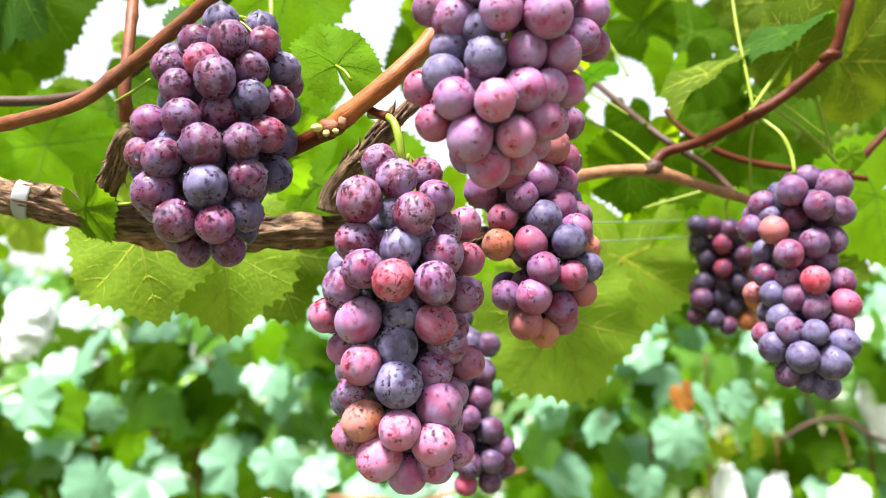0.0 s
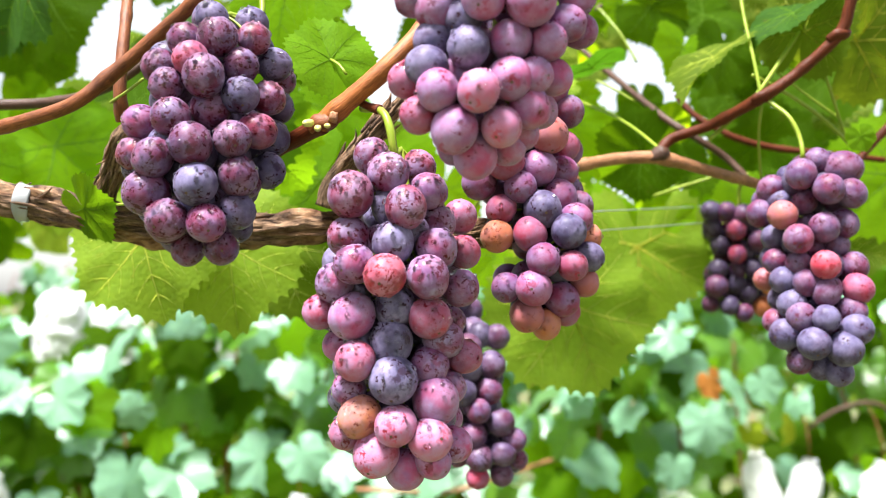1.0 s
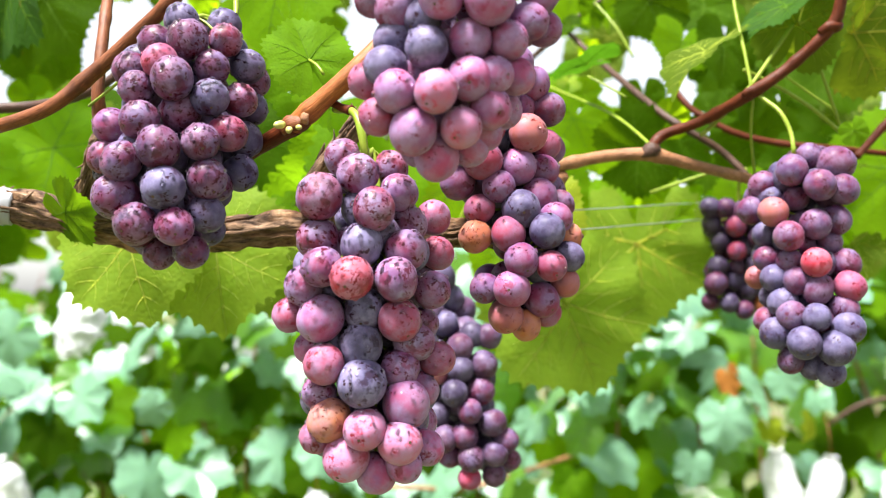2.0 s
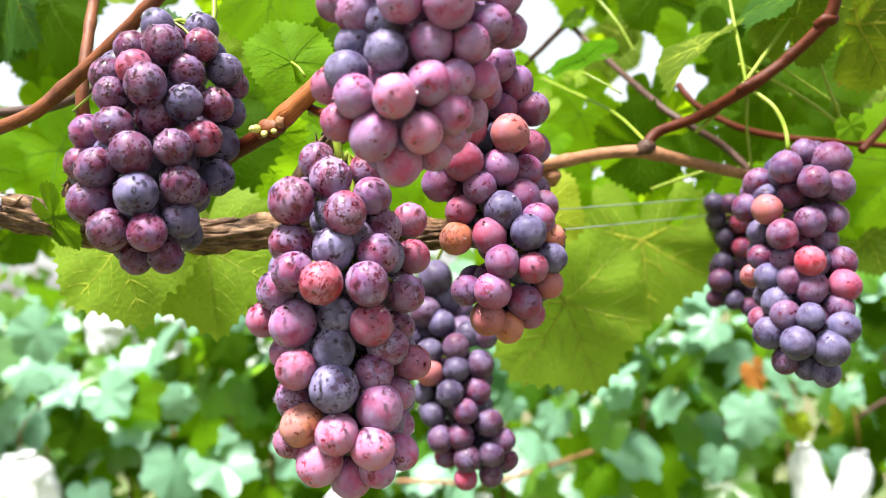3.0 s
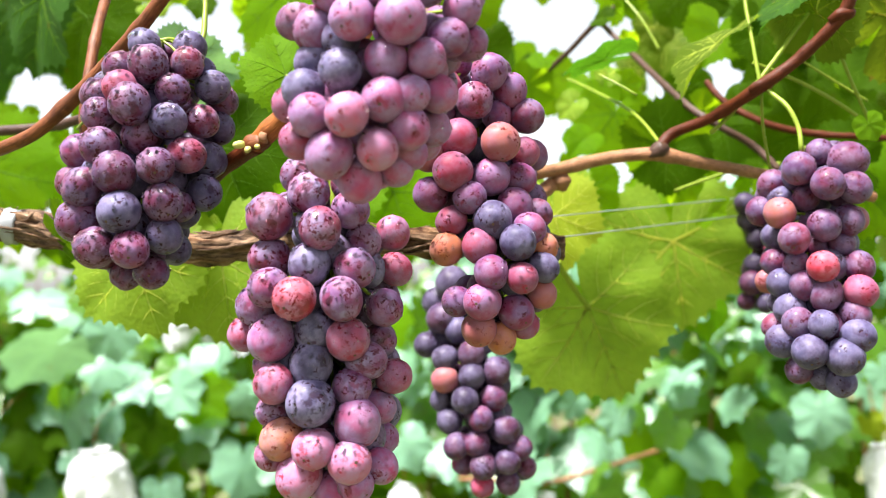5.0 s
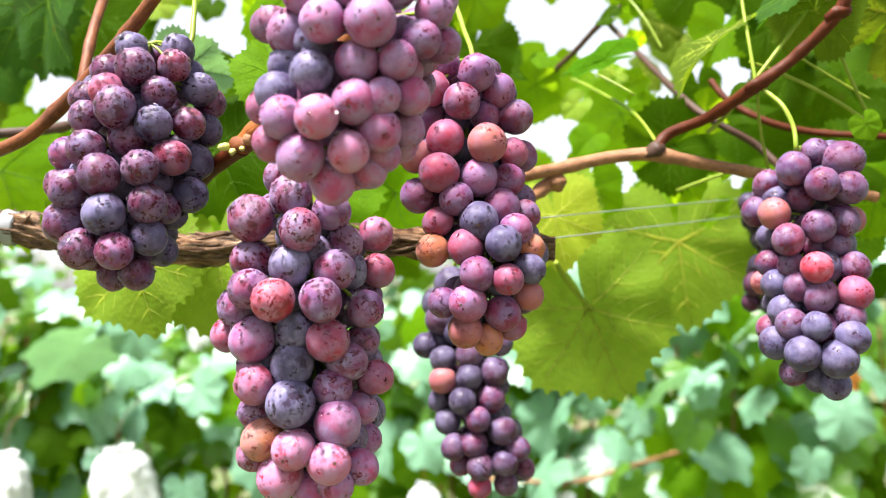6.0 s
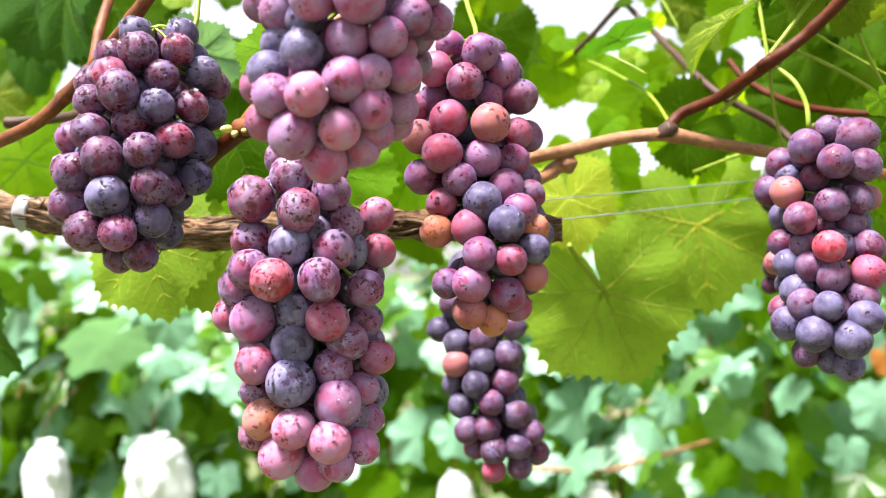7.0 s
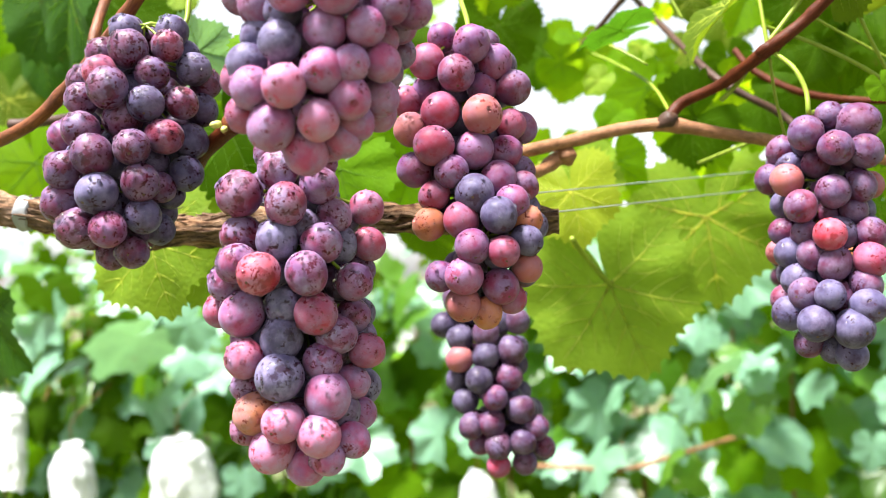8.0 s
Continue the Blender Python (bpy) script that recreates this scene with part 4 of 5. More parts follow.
berry(bunch_b, "m", 38, 20, -22, 8.4)
berry(bunch_b, "m", 38, 10, -30, 8.6)
berry(bunch_b, "q", -37, 5, -30, 8.4)
berry(bunch_b, "p", -27, 2, -35, 10.6)
berry(bunch_b, "m", -6, -14, -36, 10.0)
berry(bunch_b, "m", 15, -13, -38, 11.3)
berry(bunch_b, "s", -15, -1, -41, 8.4)
berry(bunch_b, "p", 32, 6, -43, 8.5)
berry(bunch_b, "p", 39, 18, -43, 8.4)
berry(bunch_b, "s", -29, 4, -49, 8.4)
berry(bunch_b, "m", 6, -5, -53, 9.7)
berry(bunch_b, "m", 23, -1, -53, 8.8)
berry(bunch_b, "s", -13, -11, -57, 9.5)
berry(bunch_b, "s", -32, -4, -63, 9.6)
berry(bunch_b, "r", -41, 6, -67, 8.4)
berry(bunch_b, "m", 26, 9, -67, 8.4)
berry(bunch_b, "m", 16, -4, -69, 8.4)
berry(bunch_b, "m", 5, -8, -71, 10.0)
berry(bunch_b, "m", -27, -12, -76, 9.8)
berry(bunch_b, "k", -9, -18, -78, 9.7)
berry(bunch_b, "m", 20, 22, -80, 8.4)
berry(bunch_b, "m", 14, -1, -83, 9.6)
berry(bunch_b, "r", -36, -2, -85, 8.5)
berry(bunch_b, "m", 10, 13, -91, 8.4)
berry(bunch_b, "k", 1, -6, -92, 9.5)
berry(bunch_b, "m", -20, -9, -93, 10.6)
berry(bunch_b, "m", 4, 13, -98, 9.0)
berry(bunch_b, "m", -11, 6, -103, 10.4)
fill_bunch(bunch_b, "mpap", 9.4, 78, [(0.02, 0.55, 1.79), (0.033, 0.50, 1.797), (0.040, 0.455, 1.785), (0.039, 0.43, 1.759)])
dew(bunch_b, 14)

bunch_c = bunch((-0.019, 0.5, 1.695), "long bunch of purple, pink and red grapes wet with water drops", FROSTED, 1.05)
berry(bunch_c, "q", -16, 15, -20, 9.6)
berry(bunch_c, "q", 9, 23, -26, 9.4)
berry(bunch_c, "p", -6, 2, -31, 10.6)
berry(bunch_c, "p", 15, 6, -41, 9.8)
berry(bunch_c, "q", -25, -7, -43, 11.8)
berry(bunch_c, "q", 4, -13, -51, 10.8)
berry(bunch_c, "r", 31, 32, -53, 9.6)
berry(bunch_c, "s", -12, 19, -53, 9.1)
berry(bunch_c, "p", 20, 12, -57, 8.4)
berry(bunch_c, "q", -27, -3, -65, 10.7)
berry(bunch_c, "s", -3, -11, -69, 10.8)
berry(bunch_c, "p", 19, -5, -72, 10.3)
berry(bunch_c, "r", 33, 27, -73, 8.4)
berry(bunch_c, "p", -22, -20, -80, 10.1)
berry(bunch_c, "d", -6, -28, -86, 10.4)
berry(bunch_c, "p", 15, -17, -87, 10.4)
berry(bunch_c, "p", -34, -9, -89, 9.7)
berry(bunch_c, "p", 31, 7, -93, 9.7)
berry(bunch_c, "s", -3, -5, -102, 10.6)
berry(bunch_c, "r", -43, -1, -104, 8.4)
berry(bunch_c, "m", -25, -11, -106, 11.6)
berry(bunch_c, "r", 15, -8, -108, 10.8)
berry(bunch_c, "p", 24, 21, -111, 8.4)
berry(bunch_c, "s", -5, -8, -120, 10.9)
berry(bunch_c, "p", 21, 3, -120, 9.9)
berry(bunch_c, "m", -35, 12, -122, 8.4)
berry(bunch_c, "r", -23, -15, -129, 10.2)
berry(bunch_c, "r", 32, 17, -130, 9.0)
berry(bunch_c, "p", 14, -1, -133, 9.6)
berry(bunch_c, "s", -4, -15, -139, 12.1)
berry(bunch_c, "p", -28, -4, -144, 8.7)
berry(bunch_c, "m", 23, 16, -146, 8.4)
berry(bunch_c, "m", 17, -4, -151, 12.1)
berry(bunch_c, "o", -22, -9, -158, 10.4)
berry(bunch_c, "k", -3, -16, -162, 10.5)
berry(bunch_c, "m", 21, 30, -165, 8.4)
berry(bunch_c, "r", -30, -3, -167, 8.4)
berry(bunch_c, "k", 14, -11, -170, 10.9)
berry(bunch_c, "m", 26, 5, -175, 8.9)
berry(bunch_c, "k", -14, -7, -177, 11.3)
berry(bunch_c, "m", 15, -4, -182, 8.4)
berry(bunch_c, "m", -0, 2, -187, 10.4)
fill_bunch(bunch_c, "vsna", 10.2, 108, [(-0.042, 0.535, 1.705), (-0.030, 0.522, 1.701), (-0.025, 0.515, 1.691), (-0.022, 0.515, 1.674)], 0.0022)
dew(bunch_c, 40)

bunch_d = bunch((0.06, 0.591, 1.77), "long bunch of purple, coral and amber ripening grapes", SMOOTH, 1.04)
berry(bunch_d, "p", -19, 17, -20, 8.7)
berry(bunch_d, "p", 2, 5, -29, 10.8)
berry(bunch_d, "r", -26, 3, -37, 10.5)
berry(bunch_d, "p", 13, 18, -39, 10.3)
berry(bunch_d, "q", -7, -1, -47, 11.0)
berry(bunch_d, "p", -31, 17, -52, 9.0)
berry(bunch_d, "p", 4, 17, -54, 9.2)
berry(bunch_d, "q", 22, 23, -55, 11.0)
berry(bunch_d, "r", -44, 13, -58, 9.7)
berry(bunch_d, "r", -17, -6, -70, 11.2)
berry(bunch_d, "c", 8, -4, -74, 11.4)
berry(bunch_d, "p", 24, 37, -78, 8.4)
berry(bunch_d, "r", 20, 20, -78, 9.2)
berry(bunch_d, "c", -36, -6, -79, 10.6)
berry(bunch_d, "r", -20, -14, -91, 11.3)
berry(bunch_d, "m", 1, -0, -94, 11.5)
berry(bunch_d, "p", 17, 14, -95, 10.0)
berry(bunch_d, "p", -36, -3, -103, 10.6)
berry(bunch_d, "p", -11, -11, -107, 9.7)
berry(bunch_d, "p", 14, 4, -112, 10.8)
berry(bunch_d, "q", 27, 12, -117, 8.9)
berry(bunch_d, "r", -23, -9, -120, 9.1)
berry(bunch_d, "s", 2, -11, -121, 11.5)
berry(bunch_d, "p", 23, -5, -127, 9.6)
berry(bunch_d, "s", 17, -17, -135, 10.4)
berry(bunch_d, "r", -6, -15, -136, 10.2)
berry(bunch_d, "o", -26, -13, -137, 9.7)
berry(bunch_d, "o", 30, 0, -138, 8.4)
berry(bunch_d, "s", 30, -5, -150, 8.4)
berry(bunch_d, "p", 1, -20, -152, 10.1)
berry(bunch_d, "r", 19, -18, -156, 8.8)
berry(bunch_d, "c", 28, 2, -166, 9.1)
berry(bunch_d, "p", -21, -13, -168, 9.0)
berry(bunch_d, "m", -5, -20, -169, 10.7)
berry(bunch_d, "p", 13, -5, -176, 10.6)
berry(bunch_d, "r", 16, 8, -184, 8.4)
berry(bunch_d, "c", -9, -10, -185, 10.3)
berry(bunch_d, "o", 3, -3, -191, 8.8)
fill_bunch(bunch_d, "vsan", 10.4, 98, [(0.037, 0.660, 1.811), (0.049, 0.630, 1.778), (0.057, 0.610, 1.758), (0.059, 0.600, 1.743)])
dew(bunch_d, 14)

bunch_e = bunch((0.018, 0.79, 1.583), "narrow bunch of dark purple grapes hanging low, darkened further for shade", SHADED)
# n and v berries carry this low bunch's shade in their colour
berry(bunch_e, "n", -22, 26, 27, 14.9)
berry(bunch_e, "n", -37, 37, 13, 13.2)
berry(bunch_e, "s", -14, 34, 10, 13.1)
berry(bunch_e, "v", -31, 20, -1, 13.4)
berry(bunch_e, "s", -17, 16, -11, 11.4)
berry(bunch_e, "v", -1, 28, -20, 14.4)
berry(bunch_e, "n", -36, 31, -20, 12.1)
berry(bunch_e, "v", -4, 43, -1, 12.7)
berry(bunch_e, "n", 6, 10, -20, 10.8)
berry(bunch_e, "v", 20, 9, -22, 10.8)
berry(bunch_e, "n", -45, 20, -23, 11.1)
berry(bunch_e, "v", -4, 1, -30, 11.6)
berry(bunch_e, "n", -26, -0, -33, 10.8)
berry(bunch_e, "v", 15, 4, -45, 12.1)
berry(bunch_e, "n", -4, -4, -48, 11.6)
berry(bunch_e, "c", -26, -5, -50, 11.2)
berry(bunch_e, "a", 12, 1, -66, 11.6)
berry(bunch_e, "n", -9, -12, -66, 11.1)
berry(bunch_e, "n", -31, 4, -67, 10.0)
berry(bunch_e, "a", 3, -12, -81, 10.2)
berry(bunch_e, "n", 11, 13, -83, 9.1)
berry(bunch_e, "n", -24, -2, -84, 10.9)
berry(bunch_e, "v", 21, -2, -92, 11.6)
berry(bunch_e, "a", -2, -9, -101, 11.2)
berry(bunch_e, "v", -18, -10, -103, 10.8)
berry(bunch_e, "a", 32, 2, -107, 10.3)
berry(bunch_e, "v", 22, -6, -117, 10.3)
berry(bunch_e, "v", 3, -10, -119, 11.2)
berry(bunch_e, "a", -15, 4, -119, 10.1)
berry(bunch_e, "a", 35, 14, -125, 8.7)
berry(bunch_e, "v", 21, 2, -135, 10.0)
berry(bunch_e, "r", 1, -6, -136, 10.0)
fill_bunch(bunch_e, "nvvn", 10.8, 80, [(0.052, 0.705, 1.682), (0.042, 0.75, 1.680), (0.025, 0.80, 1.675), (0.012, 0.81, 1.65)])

bunch_f = bunch((0.261, 0.686, 1.71), "bunch of slate-blue grapes with a few red and coral ones", SMOOTH, 0.97)
berry(bunch_f, "a", 11, 13, -20, 10.1)
berry(bunch_f, "a", 27, 5, -27, 13.1)
berry(bunch_f, "a", -5, 1, -31, 11.6)
berry(bunch_f, "a", -18, 28, -39, 11.0)
berry(bunch_f, "a", 11, -8, -43, 11.5)
berry(bunch_f, "a", 29, -2, -46, 10.9)
berry(bunch_f, "s", -14, 23, -49, 9.7)
berry(bunch_f, "a", 1, 13, -50, 9.6)
berry(bunch_f, "a", -26, 29, -57, 11.0)
berry(bunch_f, "c", -18, 4, -60, 11.1)
berry(bunch_f, "c", 34, 22, -66, 9.0)
berry(bunch_f, "a", 25, 3, -67, 10.5)
berry(bunch_f, "a", 8, -5, -70, 11.1)
berry(bunch_f, "s", -19, 23, -75, 10.1)
berry(bunch_f, "q", -12, -9, -78, 10.9)
berry(bunch_f, "a", 21, 7, -82, 9.6)
berry(bunch_f, "a", 6, 12, -84, 8.7)
berry(bunch_f, "a", -22, 12, -93, 9.5)
berry(bunch_f, "a", -10, -1, -95, 9.4)
berry(bunch_f, "d", 3, -18, -97, 10.5)
berry(bunch_f, "a", 29, -2, -98, 10.4)
berry(bunch_f, "c", -24, 31, -106, 8.4)
berry(bunch_f, "s", -19, 3, -107, 10.6)
berry(bunch_f, "a", -7, -8, -109, 10.1)
berry(bunch_f, "r", 26, -14, -114, 11.1)
berry(bunch_f, "a", 5, -13, -115, 11.0)
berry(bunch_f, "s", -16, -3, -124, 11.0)
berry(bunch_f, "a", 22, -13, -129, 10.2)
berry(bunch_f, "a", -13, -12, -133, 10.9)
berry(bunch_f, "s", 0, -24, -134, 9.6)
berry(bunch_f, "q", -24, 12, -136, 8.6)
berry(bunch_f, "s", 21, -22, -142, 11.4)
berry(bunch_f, "s", -22, -5, -145, 11.8)
berry(bunch_f, "s", -9, -24, -151, 11.6)
berry(bunch_f, "s", 12, -23, -155, 12.9)
berry(bunch_f, "a", -12, -3, -164, 9.8)
berry(bunch_f, "s", 2, -3, -169, 9.4)
berry(bunch_f, "s", 11, -14, -172, 10.2)
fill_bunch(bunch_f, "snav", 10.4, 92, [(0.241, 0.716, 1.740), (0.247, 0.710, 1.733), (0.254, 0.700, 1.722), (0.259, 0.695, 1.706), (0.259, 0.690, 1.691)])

bunch_g = bunch((0.279, 0.94, 1.694), "small bunch of grapes with orange ones, coloured dark for shade", DIM)
# dark tones again hold the shade this bunch hangs in
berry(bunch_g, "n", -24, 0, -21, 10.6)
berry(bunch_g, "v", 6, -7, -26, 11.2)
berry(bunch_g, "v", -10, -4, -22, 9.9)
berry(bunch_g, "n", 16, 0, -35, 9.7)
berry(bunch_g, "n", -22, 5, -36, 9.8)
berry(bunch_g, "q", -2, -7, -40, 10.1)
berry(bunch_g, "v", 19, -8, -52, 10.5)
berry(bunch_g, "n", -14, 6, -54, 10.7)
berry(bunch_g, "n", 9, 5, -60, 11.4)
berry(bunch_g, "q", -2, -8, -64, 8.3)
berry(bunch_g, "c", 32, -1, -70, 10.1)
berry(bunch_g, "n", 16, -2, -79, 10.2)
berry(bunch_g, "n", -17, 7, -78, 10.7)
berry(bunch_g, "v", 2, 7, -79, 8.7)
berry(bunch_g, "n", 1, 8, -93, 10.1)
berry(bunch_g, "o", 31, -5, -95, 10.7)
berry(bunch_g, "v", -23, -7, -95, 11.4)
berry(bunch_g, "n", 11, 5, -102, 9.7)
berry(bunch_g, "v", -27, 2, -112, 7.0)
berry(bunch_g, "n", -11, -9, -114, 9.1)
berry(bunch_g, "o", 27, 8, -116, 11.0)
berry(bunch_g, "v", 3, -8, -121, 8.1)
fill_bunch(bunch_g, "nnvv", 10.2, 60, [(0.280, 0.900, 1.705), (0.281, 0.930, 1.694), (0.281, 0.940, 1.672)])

# ---- wires and the plastic tie ----
for a, b in (((0.05, 0.66, 1.652), (1.3, 2.5, 1.83)), ((0.06, 0.63, 1.636), (1.3, 2.7, 1.815))):
    a, b = Vector(a), Vector(b)
    w = new("trellis_wire", tube("trellis_wire", [a, a.lerp(b, 0.33) - Vector((0, 0, 0.002)), a.lerp(b, 0.66) - Vector((0, 0, 0.002)), b], 0.0005, WIRE, 8, 0.05))
    tagged(w, "thin grey galvanised trellis wire tied to the vine", "wire", "trellis wires")

tie_path = [(-0.2765, 0.612, 1.6642), (-0.2745, 0.612, 1.664), (-0.272, 0.612, 1.6635), (-0.270, 0.6125, 1.6632)]
tie = new("plastic_tie", tube("plastic_tie", tie_path, (0.0128, 0.0122, 0.0120, 0.0124), TIE, 24, 0.0012, 0.16))
tagged(tie, "clear plastic tape wound round the old vine arm", "tie")

# ---- vine rows beyond ----
def vine_row(y, low, high, left, right, thick, leaves, seed, tones):
    """A leafy vine row: woody shoots, single leaves towards the walk and a mass of leaves within."""
    r = random.Random(seed)
    row = thing("vine_row", ((left + right) / 2, y, 0), "leafy grape vine row, green leaves partly paled for sky sheen", "vine row", "vine rows beyond")
    back = Matrix.Translation(-row.location)
    for i in range(int((right - left) / 0.22)):
        x = left + 0.22 * i + r.uniform(-0.08, 0.08)
        top = high(x) - r.uniform(0.0, 0.25)
        path = [(x, y + r.uniform(-0.1, 0.1), 0.0 if i % 5 == 0 else low), (x + r.uniform(-0.06, 0.06), y + r.uniform(-0.1, 0.1), (low + top) / 2), (x + r.uniform(-0.12, 0.12), y + r.uniform(-0.15, 0.1), top)]
        piece("shoot", tube("shoot", path, (0.012 if i % 5 == 0 else 0.006, 0.006, 0.004), OLD_CANE if i % 3 else CANE, 6, 0.1, 0.1), row, back)
    verts, faces, slots, done = [], [], [], 0
    while done < leaves:
        x = r.uniform(left, right)
        h = high(x)
        z = low + r.random() ** 0.85 * (h - low + 0.1)
        if noise.noise(Vector((x * 1.6, z * 1.6, seed))) < -0.22 and r.random() < 0.8:
            continue
        at = Vector((x, y + r.uniform(-thick, thick), z))
        size = r.uniform(0.065, 0.125)
        turn = r.uniform(-1.2, 1.2)
        tip = at + Vector((math.sin(turn), -0.55 + r.uniform(-0.5, 0.3), -math.cos(turn))).normalized() * size
        m = leaf_pose(at, tip, r.uniform(-50, 50), r.uniform(0.3, 1.6))
        me = SMALL_BLADES[r.randrange(3)]
        if done < 300:
            m.translation.y = y - thick + abs(r.gauss(0, 0.12))
            piece("leaf", me, row, back @ m, LEAF[r.choice(tones)])
        else:
            o = len(verts)
            verts += [back @ m @ v.co for v in me.vertices]
            faces += [[o + i for i in p.vertices] for p in me.polygons]
            slots += [(1, 0, 2, 0, 2)[done % 5]] * len(me.polygons)
        done += 1
    if faces:
        # mint faces carry sky sheen in colour, deep ones the shade between leaves
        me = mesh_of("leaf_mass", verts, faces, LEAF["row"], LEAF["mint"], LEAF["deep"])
        me.polygons.foreach_set("material_index", slots)
        piece("leaf_mass", me, row, kind="stuff")
    return row


def near_top(x):
    return 1.55 + 0.11 * math.sin(x * 2.1 + 1) + 0.07 * math.sin(x * 5.3)


def far_top(x):
    return 1.56 + 0.10 * math.sin(x * 1.3) + 0.08 * math.sin(x * 3.7 + 2)


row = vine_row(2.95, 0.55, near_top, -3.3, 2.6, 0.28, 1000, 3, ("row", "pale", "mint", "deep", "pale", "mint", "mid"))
def row_leaf(tone, at, tip, roll, up=0.25, label=""):
    piece("leaf", SMALL_BLADES[len(row.children) % 3], row, Matrix.Translation(-row.location) @ leaf_pose(at, tip, roll, up), LEAF[tone], label=label)


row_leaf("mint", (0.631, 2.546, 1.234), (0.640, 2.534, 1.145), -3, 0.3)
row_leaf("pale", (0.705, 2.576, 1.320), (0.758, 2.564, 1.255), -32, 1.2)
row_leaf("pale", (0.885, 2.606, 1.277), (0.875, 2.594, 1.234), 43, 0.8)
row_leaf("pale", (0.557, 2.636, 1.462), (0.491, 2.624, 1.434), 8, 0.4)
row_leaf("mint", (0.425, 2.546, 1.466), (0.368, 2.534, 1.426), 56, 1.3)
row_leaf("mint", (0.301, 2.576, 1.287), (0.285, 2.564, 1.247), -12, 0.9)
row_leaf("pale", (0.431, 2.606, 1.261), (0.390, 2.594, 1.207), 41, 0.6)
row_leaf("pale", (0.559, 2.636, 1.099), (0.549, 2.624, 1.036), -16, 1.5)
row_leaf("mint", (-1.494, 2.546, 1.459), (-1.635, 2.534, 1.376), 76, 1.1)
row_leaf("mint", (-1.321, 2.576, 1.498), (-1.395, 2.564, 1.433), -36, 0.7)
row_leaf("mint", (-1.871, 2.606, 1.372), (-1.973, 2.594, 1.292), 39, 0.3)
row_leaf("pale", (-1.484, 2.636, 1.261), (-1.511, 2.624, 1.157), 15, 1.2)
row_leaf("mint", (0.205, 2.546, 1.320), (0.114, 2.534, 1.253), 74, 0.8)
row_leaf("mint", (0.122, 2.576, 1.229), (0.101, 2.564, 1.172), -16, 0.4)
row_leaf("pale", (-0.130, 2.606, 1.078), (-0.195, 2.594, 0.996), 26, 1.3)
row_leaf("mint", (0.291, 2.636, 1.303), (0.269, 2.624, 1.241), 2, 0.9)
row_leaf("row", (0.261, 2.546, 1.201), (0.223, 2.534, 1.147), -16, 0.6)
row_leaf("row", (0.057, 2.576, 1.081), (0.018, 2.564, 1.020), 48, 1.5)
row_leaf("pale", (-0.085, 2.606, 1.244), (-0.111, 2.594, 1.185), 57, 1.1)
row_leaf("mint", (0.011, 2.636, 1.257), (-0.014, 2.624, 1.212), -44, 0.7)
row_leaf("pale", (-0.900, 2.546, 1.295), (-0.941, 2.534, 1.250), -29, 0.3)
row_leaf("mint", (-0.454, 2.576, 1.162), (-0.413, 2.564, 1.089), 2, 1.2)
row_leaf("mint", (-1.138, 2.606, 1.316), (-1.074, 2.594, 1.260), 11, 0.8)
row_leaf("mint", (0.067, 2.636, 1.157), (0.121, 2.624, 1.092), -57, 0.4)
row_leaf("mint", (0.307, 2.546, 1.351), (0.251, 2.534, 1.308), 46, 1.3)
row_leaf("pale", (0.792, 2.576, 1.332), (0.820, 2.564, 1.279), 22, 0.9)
piece("cane", tube("cane", [(0.93, 2.64, 1.20), (1.01, 2.62, 1.255), (1.10, 2.61, 1.27), (1.17, 2.6, 1.225), (1.26, 2.6, 1.19)], 0.006, DARK_CANE, 8, 0.02, 0.05, 0.2), row, Matrix.Translation(-row.location), label="bare brown cane")
# a cane across it, a withered leaf and two yellowed ones
back = Matrix.Translation(-row.location)
piece("cane", tube("cane", [(-0.315, 2.62, 1.056), (-0.188, 2.6, 1.055), (-0.067, 2.6, 1.049), (0.082, 2.6, 1.088), (0.214, 2.72, 1.105), (0.34, 2.86, 1.11)], 0.006, OLD_CANE, 8, 0.02, 0.05, 0.2), row, back, label="bare brown cane")
for tone, at, tip, roll in (("withered", (0.662, 2.62, 1.335), (0.674, 2.60, 1.285), 55), ("yellow", (0.759, 2.6, 1.196), (0.775, 2.6, 1.15), 45), ("yellow", (0.874, 2.62, 1.208), (0.862, 2.6, 1.16), -50)):
    row_leaf(tone, at, tip, roll, 0.25, "withered brown leaf" if tone == "withered" else "yellowed leaf")

vine_row(4.6, 0.5, far_top, -5.2, 4.2, 0.4, 1500, 8, ("mid", "pale", "deep", "olive"))


def last_top(x):
    return 1.95 + 0.2 * math.sin(x * 0.9 + 0.5) + 0.12 * math.sin(x * 2.3)


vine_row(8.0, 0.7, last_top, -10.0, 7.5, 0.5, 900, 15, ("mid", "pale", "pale"))


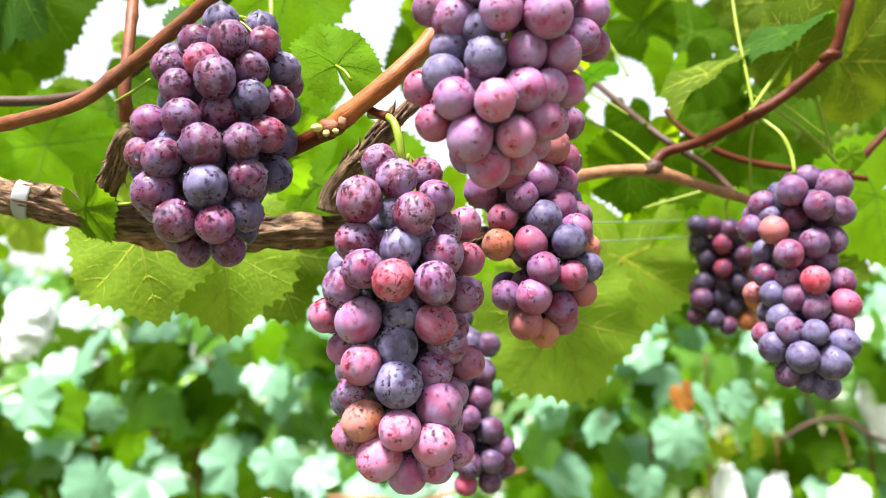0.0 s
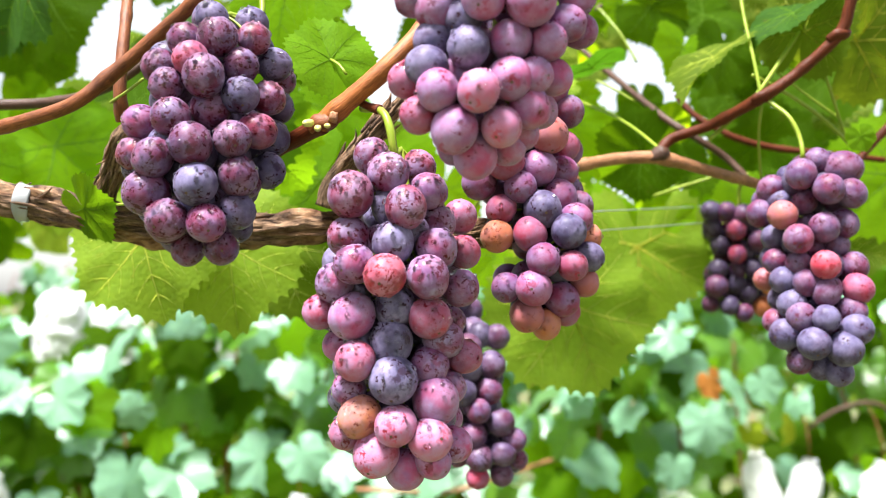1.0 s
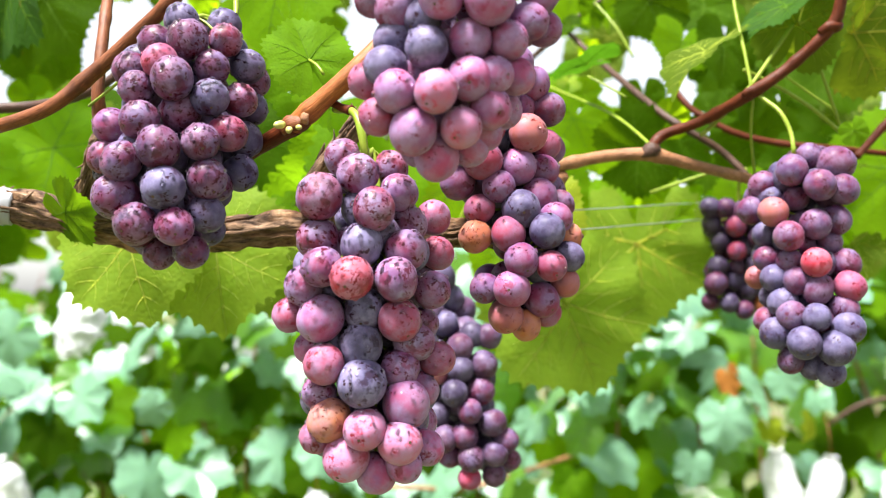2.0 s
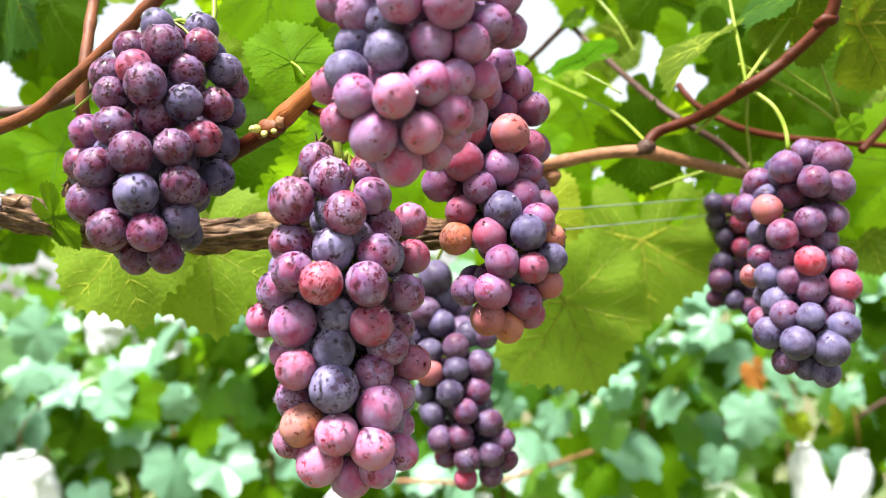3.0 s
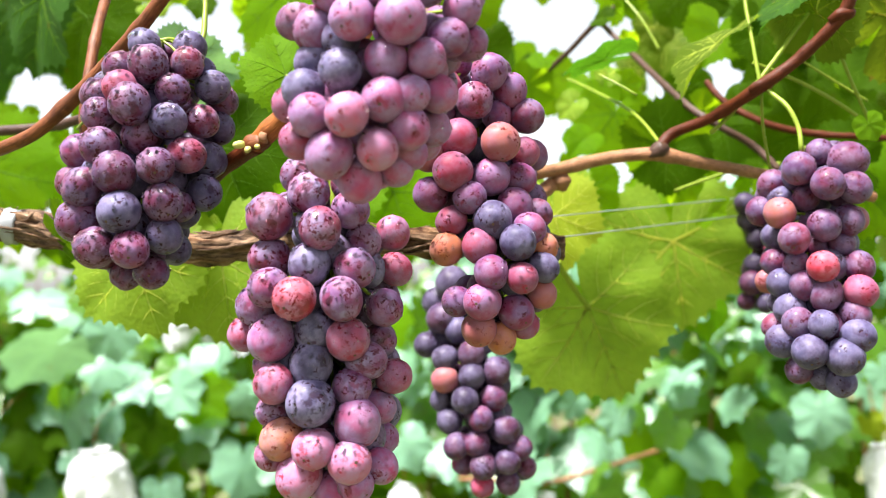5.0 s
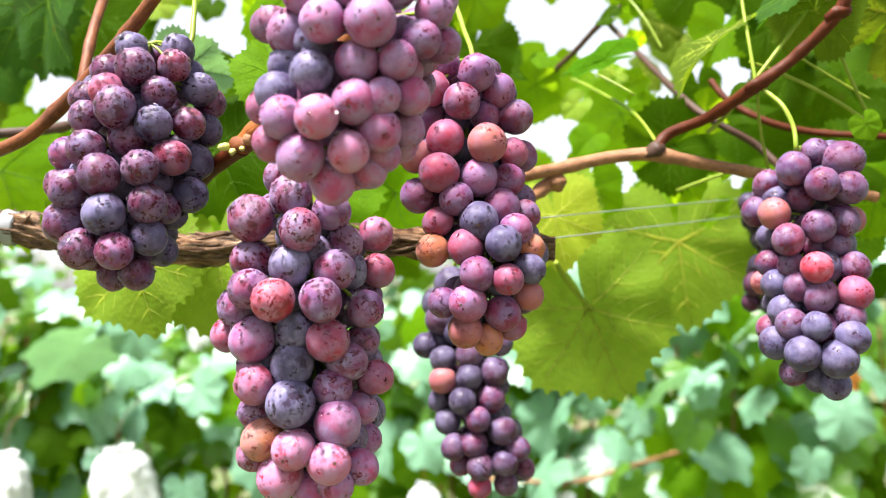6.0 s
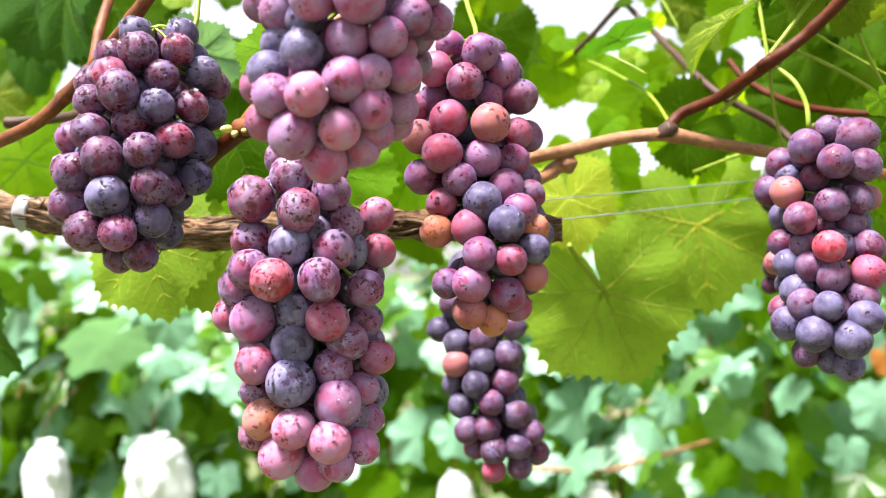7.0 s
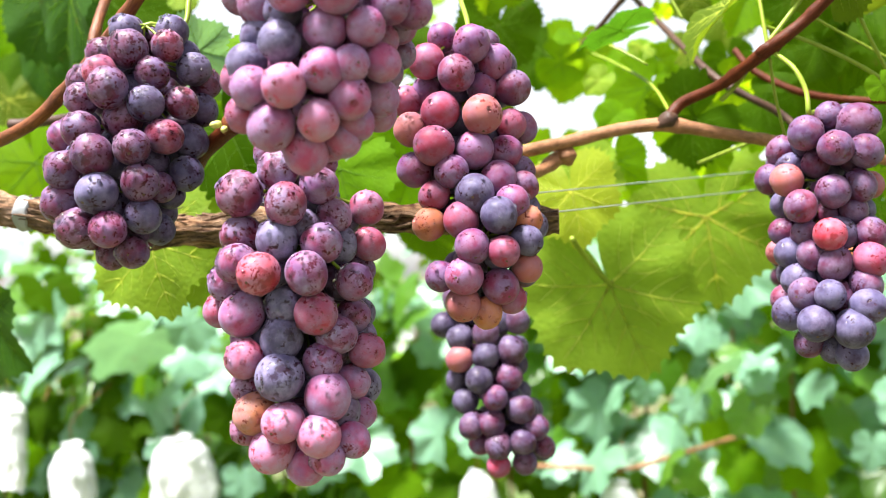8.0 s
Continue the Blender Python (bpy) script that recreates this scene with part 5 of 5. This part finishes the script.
# ---- paper bags over grapes in the row beyond, and three added far ones ----
def paper_bag(at, width, height, lean, seed):
    """A crumpled white paper bag, gathered and tied at its neck."""
    r = random.Random(seed)
    verts, faces, n, levels = [], [], 44, 26
    for j in range(levels):
        t = j / (levels - 1)
        w = width / 2 * float(np.interp(t, (0, 0.03, 0.06, 0.14, 0.3, 0.6, 0.92, 1.0), (0.42, 0.30, 0.50, 0.80, 0.95, 1.0, 0.97, 0.90)))
        d = w * float(np.interp(t, (0, 0.2, 0.6, 1.0), (0.9, 0.75, 0.6, 0.28)))
        for k in range(n):
            b = 2 * math.pi * k / n
            q = Vector((math.cos(b) * 1.6 + seed * 3, math.sin(b) * 1.6, t * 3.2))
            crease = abs(noise.noise(q * 1.3)) * 0.34 + abs(noise.noise(q * 2.9)) * 0.16 - 0.14
            pleat = 0.09 * math.sin(b * 11 + seed + 2 * noise.noise(q)) * max(0, 0.55 - t)
            f = 1 + crease + pleat
            verts.append((w * math.cos(b) * f, d * math.sin(b) * f, -t * height + 0.014 * noise.noise(q * 2)))
    for j in range(levels - 1):
        faces += [(j * n + k, j * n + (k + 1) % n, (j + 1) * n + (k + 1) % n, (j + 1) * n + k) for k in range(n)]
    faces += [tuple(range(n)), tuple(reversed(range((levels - 1) * n, levels * n)))]
    ob = thing("paper_bag", at, "crumpled white paper bag tied over a bunch, glare stand-in far off", "paper bag", "bags in the row beyond")
    m = pose(0, 0, 0, 0, lean, r.uniform(-30, 30))
    piece("bag", mesh_of("bag", verts, faces, PAPER), ob, m)
    loop = [m @ Vector((width * 0.11 * math.cos(k * 0.7), width * 0.09 * math.sin(k * 0.7), -height * 0.03)) for k in range(10)]
    piece("neck_tie", tube("neck_tie", loop, 0.0018, OLD_CANE, 6, 0.01), ob, label="thin brown wire tie")
    piece("stalk", tube("stalk", [(0.05, 0.34, 0.22), (0.03, 0.2, 0.17), (0, 0.02, 0.08), (0, 0, -0.02)], 0.0016, CANE, 6, 0.02), ob)


for i, (x, y, z, w, h, lean) in enumerate(((-1.72, 2.52, 1.15, 0.165, 0.32, 3), (-1.35, 2.52, 1.165, 0.195, 0.34, -4), (-2.03, 2.62, 1.29, 0.14, 0.3, 2), (0.79, 2.66, 1.13, 0.10, 0.28, -8), (0.94, 2.66, 1.11, 0.10, 0.28, 14),
                                           (1.20, 2.70, 1.36, 0.09, 0.2, -28), (1.14, 2.66, 1.10, 0.12, 0.26, 5), (-0.482, 2.68, 1.03, 0.12, 0.3, 0), (-0.08, 2.68, 1.0, 0.12, 0.28, 6),
                                           # these three are added, standing in for overexposed bright leaves farther
                                           # off
                                           (-1.70, 3.9, 1.64, 0.20, 0.30, 4), (-1.52, 3.95, 1.60, 0.18, 0.28, -5), (-1.05, 4.0, 1.55, 0.14, 0.22, 3))):
    paper_bag((x, y, z), w, h, lean, i + 1)
